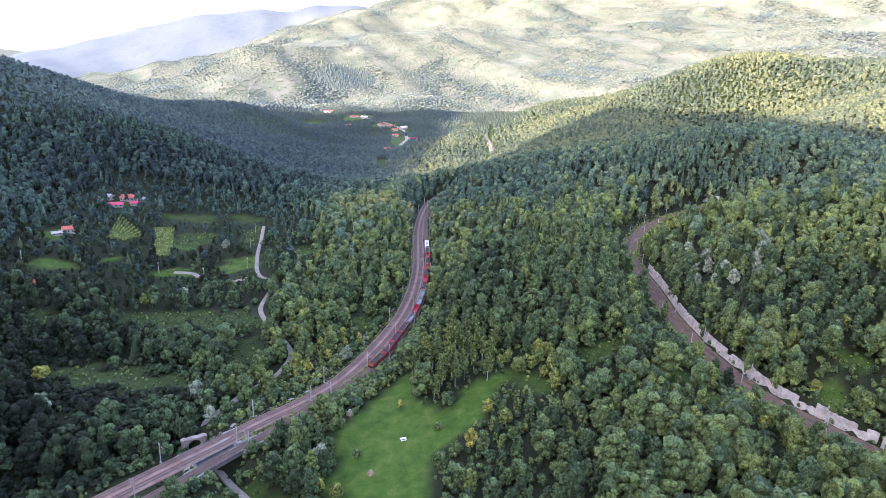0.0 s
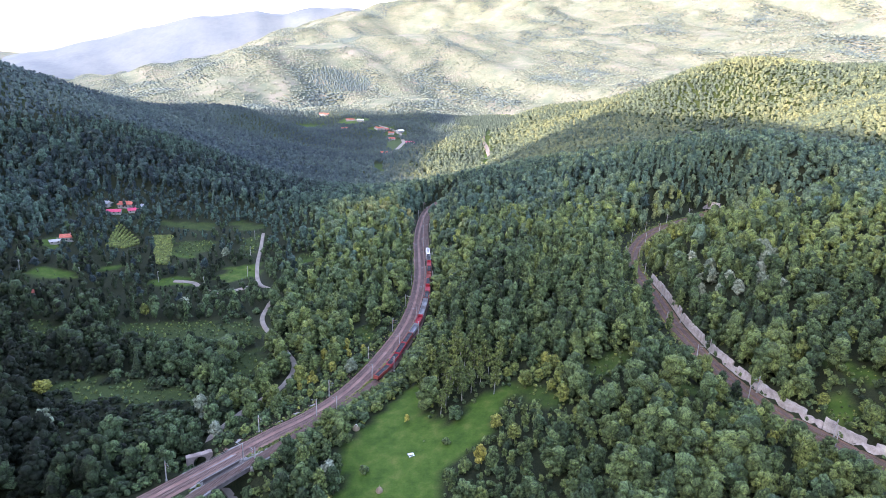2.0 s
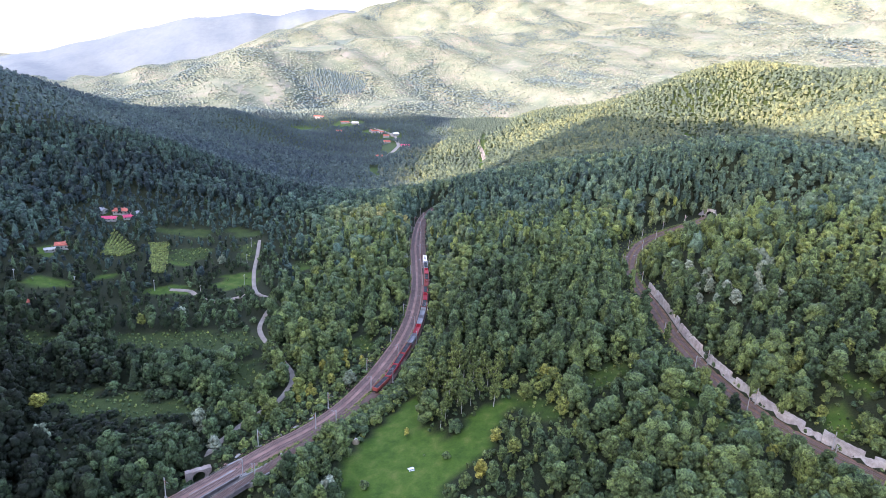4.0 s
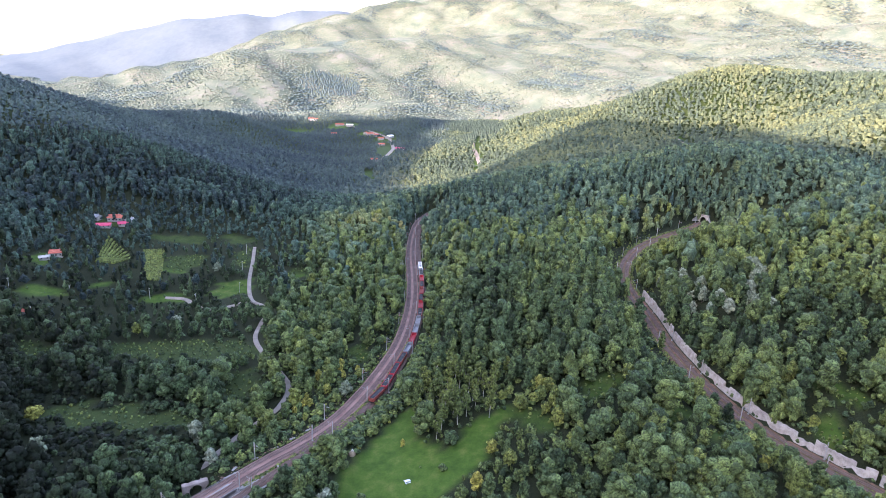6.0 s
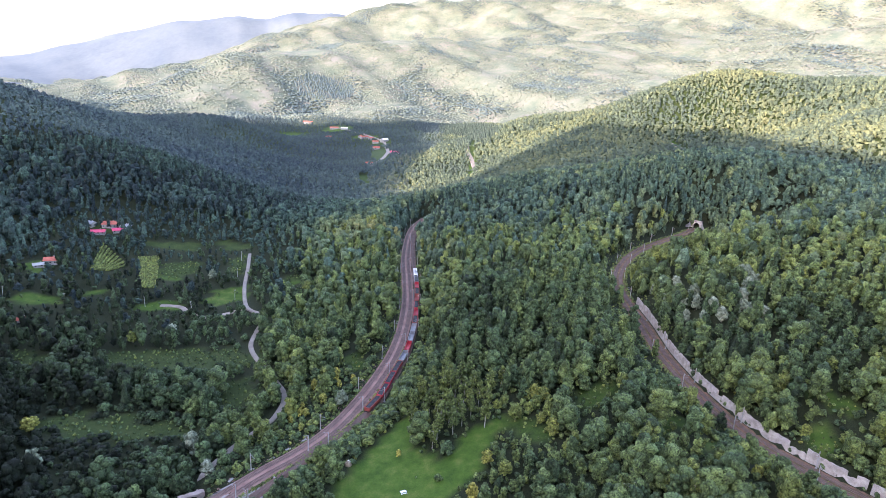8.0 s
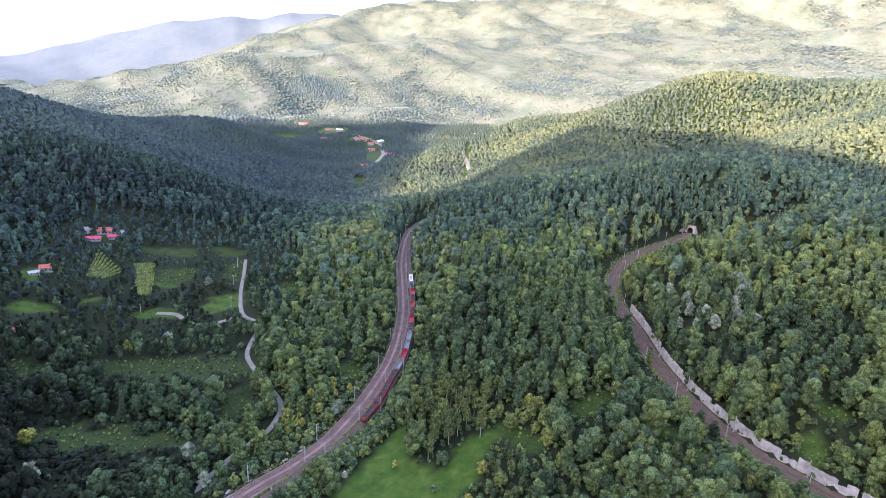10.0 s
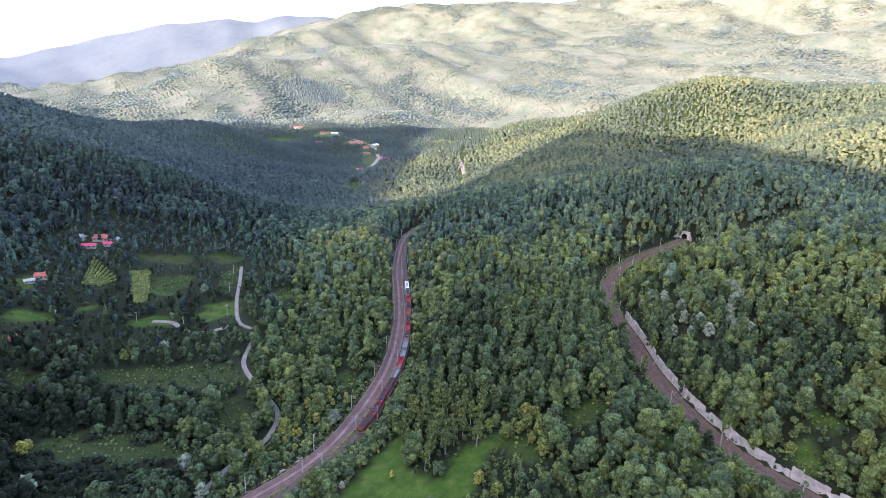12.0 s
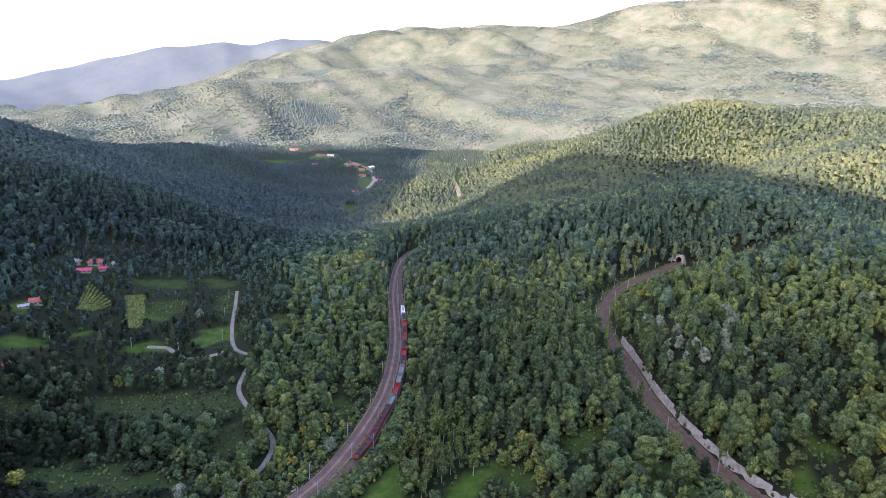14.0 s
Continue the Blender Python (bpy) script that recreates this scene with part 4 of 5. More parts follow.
# grass tufts of the mown meadow
x, y = [a.ravel() + rng.uniform(-0.6, 0.6, a.size) for a in np.meshgrid(np.arange(-42, 36, 1.25), np.arange(162, 274, 1.25))]
ok = inside(x, y, MEADOW) & (rng.uniform(0, 1, len(x)) < 0.35 + 0.5 * blend_noise(x, y, 6.0, 2.0))
x, y = x[ok], y[ok]
forest("meadow_grass", [crown_proto("bush", 1, 7, 0.35, OCT) for _ in range(5)], x, y, rng.uniform(0.12, 0.32, len(x)), np.clip(blend_noise(x, y, 9.0, 3.0) + rng.normal(0, 0.2, len(x)), 0, 1), rng.integers(0, 5, len(x)), GRASS,
       "short green grass of the mown meadow", "grass")

# undergrowth that fills the gaps between the near trees, and the hedge beside the loop track
x, y = scatter(4.3, 100, 330, 110, 320)
ok = free(x, y, 0.6)
x, y = x[ok], y[ok]
# undergrowth tint lowered to the west as painted shade, like the trees
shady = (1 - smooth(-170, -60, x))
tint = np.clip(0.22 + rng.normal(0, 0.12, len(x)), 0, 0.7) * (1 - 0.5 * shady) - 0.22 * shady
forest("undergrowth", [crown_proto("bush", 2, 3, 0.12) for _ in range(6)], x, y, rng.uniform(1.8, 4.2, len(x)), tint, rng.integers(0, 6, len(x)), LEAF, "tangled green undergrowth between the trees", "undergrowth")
hx, hy = [], []
for off in (5.2, 7.4, 9.6, 11.8):
    run = shifted(LOOP, off)
    run = run[(run[:, 1] > 203) & (run[:, 1] < 345)]
    hx.append(run[:, 0] + rng.uniform(-1, 1, len(run)))
    hy.append(run[:, 1] + rng.uniform(-1, 1, len(run)))
x, y = np.concatenate(hx), np.concatenate(hy)
ok = ~inside(x, y, MEADOW)
x, y = x[ok], y[ok]
forest("hedge", [crown_proto("bush", 5, 40, 0.06) for _ in range(6)], x, y, rng.uniform(3.0, 5.4, len(x)), np.clip(0.28 + rng.normal(0, 0.1, len(x)), 0, 0.7), rng.integers(0, 6, len(x)), LEAF,
       "dense green hedge between the track and the meadow", "hedge", width=np.full(len(x), 0.85))

# ---- built things ----
def box(bm, x0, y0, z0, x1, y1, z1):
    r = bmesh.ops.create_cube(bm, size=1.0)["verts"]
    bmesh.ops.scale(bm, vec=(x1 - x0, y1 - y0, z1 - z0), verts=r)
    bmesh.ops.translate(bm, vec=((x0 + x1) / 2, (y0 + y1) / 2, (z0 + z1) / 2), verts=r)
    return r


def rod(bm, a, b, r, sides=6, taper=1.0):
    """A round bar from a to b."""
    a, b = Vector(a), Vector(b)
    d = b - a
    v = bmesh.ops.create_cone(bm, cap_ends=True, segments=sides, radius1=r, radius2=r * taper, depth=d.length)["verts"]
    bmesh.ops.transform(bm, matrix=Matrix.Translation((a + b) / 2) @ d.to_track_quat("Z", "Y").to_matrix().to_4x4(), verts=v)
    return v


def solid(verts, faces):
    bm = bmesh.new()
    vs = [bm.verts.new(v) for v in verts]
    for f in faces:
        bm.faces.new([vs[k] for k in f])
    bmesh.ops.recalc_face_normals(bm, faces=bm.faces)
    return bm


def shape(*pieces):
    bm = bmesh.new()
    for p in pieces:
        if len(p) == 6:
            box(bm, *p)
        else:
            rod(bm, *p)
    return bm


def bevelled(bm, width=0.05):
    bmesh.ops.bevel(bm, geom=bm.edges[:], offset=width, segments=1, affect="EDGES")
    return bm


def ground_at(x, y):
    return float(land(np.array([x], float), np.array([y], float))[0])


def on_line(line, s):
    """The point and the heading (degrees from +Y) at s metres along a line."""
    d = np.concatenate([[0], np.cumsum(np.linalg.norm(np.diff(line, axis=0), axis=1))])
    p = np.array([np.interp(s, d, line[:, k]) for k in range(3)])
    q = np.array([np.interp(s + 1, d, line[:, k]) for k in range(3)])
    return p, math.degrees(math.atan2(-(q[0] - p[0]), q[1] - p[1])), math.degrees(math.atan2(q[2] - p[2], np.hypot(q[0] - p[0], q[1] - p[1])))


def chainage(line, y):
    d = np.concatenate([[0], np.cumsum(np.linalg.norm(np.diff(line, axis=0), axis=1))])
    return float(np.interp(y, line[:, 1], d))


def discard(*obs):
    for ob in obs:
        for o in (*ob.children_recursive, ob):
            bpy.data.objects.remove(o)


# ---- goods train ----
def bogie(parent, y):
    frame_ = part("bogie", shape((-1.05, y - 1.3, 0.45, -0.85, y + 1.3, 0.8), (0.85, y - 1.3, 0.45, 1.05, y + 1.3, 0.8), (-1.0, y - 0.25, 0.55, 1.0, y + 0.25, 0.85)), BLACK, parent)
    for dy in (-0.9, 0.9):
        part("wheelset", shape(((-0.80, y + dy, 0.63), (-0.68, y + dy, 0.63), 0.46, 12), ((0.68, y + dy, 0.63), (0.80, y + dy, 0.63), 0.46, 12), ((-0.7, y + dy, 0.63), (0.7, y + dy, 0.63), 0.08, 6)), RAIL, frame_)


def wagon(paint, loaded):
    """An open bogie wagon, 13 m over the body, with ribbed sides."""
    w = new("open_wagon")
    t, half, lo, hi, e = 0.09, 1.42, 1.25, 3.15, 6.5
    bm = shape((-half, -e, lo, half, e, lo + 0.12), (-half, -e, lo, -half + t, e, hi), (half - t, -e, lo, half, e, hi), (-half, -e, lo, half, -e + t, hi), (-half, e - t, lo, half, e, hi),
               (-half - 0.07, -e - 0.05, hi - 0.14, -half + 0.12, e + 0.05, hi + 0.02), (half - 0.12, -e - 0.05, hi - 0.14, half + 0.07, e + 0.05, hi + 0.02),
               (-half, -e - 0.07, hi - 0.14, half, -e + 0.12, hi + 0.02), (-half, e - 0.12, hi - 0.14, half, e + 0.07, hi + 0.02))
    part("body", bm, paint, w)
    for k in range(9):
        y = -e + 0.5 + k * (2 * e - 1.0) / 8
        for s in (-1, 1):
            part("rib", shape((min(s * half, s * (half + 0.11)), y - 0.08, lo, max(s * half, s * (half + 0.11)), y + 0.08, hi - 0.1)), paint, w)
    part("underframe", shape((-0.5, -e - 0.3, 0.85, 0.5, e + 0.3, 1.22), (-half + 0.1, -e, 1.02, half - 0.1, e, 1.25)), BLACK, w)
    for y in (-e - 0.62, e + 0.02):
        part("buffers", shape(((-0.88, y, 1.06), (-0.88, y + 0.6, 1.06), 0.16, 8), ((0.88, y, 1.06), (0.88, y + 0.6, 1.06), 0.16, 8)), BLACK, w)
    bogie(w, -4.6)
    bogie(w, 4.6)
    if loaded:
        n, m = 27, 7
        X, Y = np.meshgrid(np.linspace(-half + t, half - t, m), np.linspace(-e + t, e - t, n))
        Z = hi - 0.42 + 0.34 * (1 - (X / half) ** 2) * (0.7 + 0.3 * np.sin(Y * 1.5)) + rng.uniform(-0.06, 0.06, X.shape)
        i = (np.arange(n - 1)[:, None] * m + np.arange(m - 1)[None]).ravel()
        load = new("coal_load", mesh_from("coal_load", np.stack([X, Y, Z], -1).reshape(-1, 3), np.stack([i, i + 1, i + 1 + m, i + m], 1), COAL))
        load.parent = w
        tagged(load, "heaped black coal")
    return w


def locomotive():
    """An electric engine, 19 m long, with a cab at each end."""
    e = new("locomotive")
    half, L = 1.46, 9.3
    prof = [(-L, 1.15), (-L - 0.05, 2.1), (-L + 0.75, 3.55), (-L + 1.3, 3.75), (L - 1.3, 3.75), (L - 0.75, 3.55), (L + 0.05, 2.1), (L, 1.15)]
    v = [(-half, y, z) for y, z in prof] + [(half, y, z) for y, z in prof]
    n = len(prof)
    f = [tuple(range(n)), tuple(range(2 * n - 1, n - 1, -1))] + [(k, (k + 1) % n, n + (k + 1) % n, n + k) for k in range(n)]
    part("body", bevelled(solid(v, f), 0.12), WHITE, e)
    for s in (-1, 1):
        yy = s * (L - 0.22)
        part("windscreen", solid([(-1.2, s * (L + 0.0), 2.45), (1.2, s * (L + 0.0), 2.45), (1.1, s * (L - 0.62), 3.38), (-1.1, s * (L - 0.62), 3.38),
                                  (-1.2, s * (L - 0.2), 2.4), (1.2, s * (L - 0.2), 2.4), (1.1, s * (L - 0.8), 3.35), (-1.1, s * (L - 0.8), 3.35)],
                                 [(0, 1, 2, 3), (4, 5, 6, 7), (0, 1, 5, 4), (2, 3, 7, 6), (0, 3, 7, 4), (1, 2, 6, 5)]), GLASS, e)
        part("red_band", shape((-half - 0.02, yy - 0.5, 1.3, half + 0.02, yy + 0.2, 1.9)), RED, e)
        for k in range(4):
            part("side_grille", shape((s * half - 0.03, -5 + k * 2.6, 2.5, s * half + 0.03, -3.4 + k * 2.6, 3.2)), GREY, e)
        part("cab_window", shape((s * half - 0.03, L - 2.4, 2.4, s * half + 0.03, L - 1.5, 3.1)), GLASS, e)
        part("cab_window", shape((s * half - 0.03, -L + 1.5, 2.4, s * half + 0.03, -L + 2.4, 3.1)), GLASS, e)
        part("pantograph", shape((-0.8, s * 5.5 - 0.9, 3.76, 0.8, s * 5.5 + 0.9, 3.86), ((-0.5, s * 5.5 - 0.8, 3.86), (0, s * 5.5 + 0.7, 4.3), 0.04, 5), ((0, s * 5.5 + 0.7, 4.3), (0, s * 5.5 - 0.4, 4.6), 0.04, 5), ((-0.8, s * 5.5 - 0.4, 4.62), (0.8, s * 5.5 - 0.4, 4.62), 0.05, 5)), STEEL, e)
        bogie(e, s * 5.2)
    part("roof_gear", shape((-0.9, -3.2, 3.76, 0.9, -0.8, 4.02), (-0.7, 0.4, 3.76, 0.7, 3.0, 3.98)), GREY, e)
    part("underframe", shape((-1.3, -3.3, 0.55, 1.3, 3.3, 1.14)), BLACK, e)
    return e


TAIL = chainage(LOOP, 270.0)
makers = [(RUST, True), (RED, True), (RED, True), (RUST, True), (GREY, False), (RED, False), (GREY, False), (GREY, False), (RUST, True), (RED, False), (RED, True), (RUST, False), (RUST, True), (RED, False), (GREY, True)]
names = {id(RUST): "rusty orange", id(RED): "bright red", id(GREY): "faded grey"}
models = {}
for k, (paint, full) in enumerate(makers):
    key = (id(paint), full)
    if key not in models:
        models[key] = wagon(paint, full)
    p, head, grade = on_line(LOOP, TAIL + 7 + 14.05 * k)
    c = copy_thing(models[key], pose(p[0], p[1], p[2] + 0.0, 0, 0, head) @ pose(0, 0, 0, grade))
    tagged(c, names[id(paint)] + (" open wagon heaped with coal" if full else " empty open wagon") + " on the loop track", "wagon", "wagons of the goods train")
discard(*models.values())
p, head, grade = on_line(LOOP, TAIL + 14.05 * len(makers) + 10.2)
engine = locomotive()
engine.matrix_basis = pose(p[0], p[1], p[2], 0, 0, head) @ pose(0, 0, 0, grade)
tagged(engine, "white electric locomotive hauling the goods train", "locomotive")


# ---- overhead line masts ----
def mast(height=8.2, arm=3.0):
    m = new("overhead_line_mast")
    part("post", shape((-0.16, -0.13, -0.6, -0.12, 0.13, height), (0.12, -0.13, -0.6, 0.16, 0.13, height), (-0.13, -0.02, -0.6, 0.13, 0.02, height)), PALE_STEEL, m)
    part("footing", bevelled(shape((-0.4, -0.4, -1.0, 0.4, 0.4, 0.25)), 0.04), CONCRETE, m)
    part("arm", shape(((0.1, 0, height - 1.5), (arm, 0, height - 1.2), 0.05, 6), ((0.1, 0, height - 0.3), (arm - 0.4, 0, height - 1.2), 0.03, 5), ((0.1, 0, height - 2.5), (arm - 0.6, 0, height - 2.3), 0.04, 5)), STEEL, m)
    part("insulator", shape(((0.2, 0, height - 1.49), (0.7, 0, height - 1.44), 0.11, 8)), RUST, m)
    part("insulator", shape(((0.2, 0, height - 2.5), (0.7, 0, height - 2.46), 0.11, 8)), RUST, m)
    return m


model = mast()
for line, offset, start, step, count, flip, text in ((LOW, -5.6, 46, 41.0, 15, 0, "main line"), (LOOP, -2.7, 70, 41.0, 13, 180, "loop track"), (LOOP, 2.9, 112, 47.0, 9, 180, "loop track"),
                                                    (HIGH, -4.9, 52, 37.0, 14, 0, "upper line"), (HIGH, 4.7, 57, 37.0, 11, 180, "upper line")):
    for k in range(count):
        s = start + step * k
        if s > chainage(line, line[-1, 1]) - 15:
            break
        p, head, _ = on_line(line, s)
        side = np.array([math.cos(radians(head)), math.sin(radians(head))])
        c = copy_thing(model, pose(p[0] + side[0] * offset, p[1] + side[1] * offset, p[2] - 0.3, rng.normal(0, 0.6), rng.normal(0, 0.6), head + flip))
        tagged(c, "grey concrete overhead line mast beside the " + text, "mast", "overhead line masts")
discard(model)


# ---- retaining wall ----
wall = tagged(new("retaining_wall"), "pale weathered stone retaining wall with a broken top", "wall", kind="structure")
variants = []
for k in range(7):
    n = 5
    top = 4.6 + rng.uniform(-0.3, 0.3, n)
    if k == 5:
        top -= 1.9
    if k == 6:
        top += 0.8
    v, f = [], []
    for i_ in range(n):
        yy = -2.05 + 4.1 * i_ / (n - 1)
        j = rng.uniform(-0.12, 0.12)
        v += [(-0.55 + j, yy, -1.2), (-0.15 + j, yy, top[i_] * 0.55), (0.05 + j * 0.5, yy, top[i_]), (0.75, yy, top[i_] - 0.1), (0.9, yy, -1.2)]
    for i_ in range(n - 1):
        for j in range(4):
            a = i_ * 5 + j
            f.append((a, a + 1, a + 6, a + 5))
    f += [(0, 1, 2, 3, 4), tuple(range((n - 1) * 5 + 4, (n - 1) * 5 - 1, -1))]
    bm = solid(v, f)
    me = bpy.data.meshes.new("wall_panel")
    bm.to_mesh(me)
    bm.free()
    me.materials.append(STONE)
    variants.append(me)
s0, s1 = chainage(HIGH, 172), chainage(HIGH, 392)
for k in range(int((s1 - s0) / 4.05)):
    p, head, _ = on_line(HIGH, s0 + 4.05 * k)
    side = np.array([math.cos(radians(head)), math.sin(radians(head))])
    ob = new("wall_panel", variants[5 if k % 17 == 11 else int(rng.integers(0, 5)) if (k % 9) < 6 else int(rng.integers(3, 7))])
    ob.parent = wall
    ob.matrix_basis = pose(p[0] + side[0] * 6.7, p[1] + side[1] * 6.7, p[2] - 0.3, 0, 0, head)


# ---- rubble and broken slabs beside the main line ----
edge_line = shifted(LOW, -6.4)
edge_line = edge_line[(edge_line[:, 1] > 205) & (edge_line[:, 1] < 330)]
x, y = [np.repeat(edge_line[:, k], 14) + rng.normal(0, 1.3, 14 * len(edge_line)) for k in (0, 1)]
forest("rubble", [crown_proto("bush", 1, 0, 0.1, OCT) for _ in range(6)], x, y, rng.uniform(0.18, 0.6, len(x)), np.zeros(len(x)), rng.integers(0, 6, len(x)), BALLAST,
       "pale rubble and spilled stones along the track edge", "rubble")


def slab(w, l, h):
    o = new("concrete_slab")
    part("slab", bevelled(shape((-w / 2, -l / 2, -0.1, w / 2, l / 2, h)), 0.05), CONCRETE, o)
    return o


slabs = [slab(0.9, 2.6, 0.35), slab(1.4, 1.6, 0.5), slab(0.6, 3.4, 0.3)]
for k in range(16):
    p, head, _ = on_line(LOW, chainage(LOW, 203 + 2.6 * k))
    off = 5.6 + rng.uniform(-0.4, 1.0) if k % 3 else -6.2 + rng.uniform(-0.8, 0.4)
    side = np.array([math.cos(radians(head)), math.sin(radians(head))]) * off
    q = p[:2] + side
    c = copy_thing(slabs[k % 3], pose(q[0], q[1], ground_at(*q) + 0.05, rng.normal(0, 6), rng.normal(0, 6), head + rng.normal(0, 25)))
    tagged(c, "broken pale concrete slab lying beside the track", "slab", "broken slabs beside the track")
discard(*slabs)


# ---- tunnel portal ----
def tunnel(place, head):
    t = tagged(new("tunnel_portal"), "pale stone tunnel portal with a dark round arch", "tunnel portal", kind="structure")
    ring = [(-2.9, -0.6)] + [(3.0 * math.cos(a), 3.6 + 2.9 * math.sin(a)) for a in np.linspace(math.pi, 0, 13)] + [(2.9, -0.6)]
    outer = [(-5.4, -0.6)] + [(-5.4, 4.0)] + [(-5.4 + 10.8 * k / 10, 8.6) for k in range(11)] + [(5.4, 4.0), (5.4, -0.6)]
    n = len(ring)
    v = [(x, 0, z) for x, z in ring] + [(x, 0, z) for x, z in outer] + [(x, 1.2, z) for x, z in ring] + [(x, 1.2, z) for x, z in outer]
    f = []
    for k in range(n - 1):
        f += [(k, k + 1, n + k + 1, n + k), (2 * n + k, 2 * n + k + 1, 3 * n + k + 1, 3 * n + k), (k, k + 1, 2 * n + k + 1, 2 * n + k), (n + k, n + k + 1, 3 * n + k + 1, 3 * n + k)]
    part("face_wall", solid(v, f), STONE, t)
    part("coping", bevelled(shape((-5.7, -0.25, 8.55, 5.7, 1.4, 9.0)), 0.06), STONE, t)
    v = [(x * 1.0, 0.6, z) for x, z in ring] + [(x, 26, z) for x, z in ring]
    part("bore", solid(v, [(k, k + 1, n + k + 1, n + k) for k in range(n - 1)] + [tuple(range(n, 2 * n))]), BLACK, t)
    for k in range(9):
        a = math.pi * (k + 0.5) / 9
        part("arch_stone", shape((-0.42, -0.12, 0, 0.42, 0.3, 0.62)), STONE, t).matrix_basis = pose(3.05 * math.cos(a), 0, 3.6 + 2.95 * math.sin(a), 0, -math.degrees(a) + 90, 0)
    for s in (-1, 1):
        part("wing_wall", solid([(s * 5.4, 0.2, -1), (s * 5.4, 0.2, 7.6), (s * 9.5, -5.0, 3.0), (s * 9.5, -5.0, -1), (s * 5.9, 0.8, -1), (s * 5.9, 0.8, 7.6), (s * 10.0, -4.6, 3.0), (s * 10.0, -4.6, -1)],
                                [(0, 1, 2, 3), (4, 5, 6, 7), (0, 1, 5, 4), (1, 2, 6, 5), (2, 3, 7, 6), (3, 0, 4, 7)]), CONCRETE, t)
    t.matrix_basis = pose(*place, 0, 0, head) @ Matrix.Scale(0.86, 4)
    return t


p, head, _ = on_line(HIGH, chainage(HIGH, 581))
tunnel((p[0], p[1], p[2] - 0.4), head)


# ---- bridge over the lane ----
def bridge():
    b = tagged(new("railway_bridge"), "old railway bridge of steel decks on stained concrete piers", "bridge", kind="structure")
    for line, width in ((LOW, 8.4), (LOOP, 4.4)):
        mid = chainage(line, 197.5 if line is LOW else 192.5)
        p, head, _ = on_line(line, mid)
        m = pose(p[0], p[1], p[2], 0, 0, head)
        h = width / 2
        part("deck", shape((-h, -8.5, -0.55, h, 8.5, -0.28)), CONCRETE, b).matrix_basis = m
        for x in (-h + 0.1, h - 0.1):
            part("girder", shape((x - 0.12, -8.6, -1.7, x + 0.12, 8.6, -0.1), (x - 0.3, -8.6, -1.75, x + 0.3, 8.6, -1.65)), GIRDER, b).matrix_basis = m
            part("parapet", shape((x - 0.08, -9, 0.35, x + 0.08, 9, 0.45), *[(x - 0.04, -8.8 + 2.2 * k, -0.2, x + 0.04, -8.72 + 2.2 * k, 0.4) for k in range(9)]), GIRDER, b).matrix_basis = m
        for y in (-10.0, 8.0):
            part("abutment", bevelled(shape((-h - 0.7, y, -11, h + 0.7, y + 2.2, -0.5)), 0.12), CONCRETE, b).matrix_basis = m
            for x in (-h - 0.6, h + 0.1):
                part("wing_wall", solid([(x, y + 1, -11), (x + 0.6, y + 1, -11), (x + 0.6, y + 1, 0.1), (x, y + 1, 0.1)] + [(x + u, y + 1 + (9 if y > 0 else -9), z) for u, z in ((0, -4), (0.6, -4), (0.6, -0.7), (0, -0.7))],
                                        [(0, 1, 2, 3), (4, 5, 6, 7), (0, 1, 5, 4), (1, 2, 6, 5), (2, 3, 7, 6), (3, 0, 4, 7)]), CONCRETE, b).matrix_basis = m
    arch = [(-3.2, -8)] + [(3.2 * math.cos(a), -4.5 + 3.0 * math.sin(a)) for a in np.linspace(math.pi, 0, 11)] + [(3.2, -8)]
    over = [(-6.5, -8), (-6.5, -2.5)] + [(-6.5 + 13 * k / 8, -0.6 + 0.25 * math.sin(k * 2.1)) for k in range(9)] + [(6.5, -2.5), (6.5, -8)]
    n = len(arch)
    v = [(x, 0, z) for x, z in arch] + [(x, 0, z) for x, z in over] + [(x, 3.0, z) for x, z in arch] + [(x, 3.0, z) for x, z in over]
    f = []
    for k in range(n - 1):
        f += [(k, k + 1, n + k + 1, n + k), (2 * n + k, 2 * n + k + 1, 3 * n + k + 1, 3 * n + k), (k, k + 1, 2 * n + k + 1, 2 * n + k), (n + k, n + k + 1, 3 * n + k + 1, 3 * n + k)]
    part("stone_arch", solid(v, f), ARCH_STONE, b).matrix_basis = pose(-92.0, 206, -1.6, 0, 0, 33) @ Matrix.Scale(0.75, 4)


bridge()


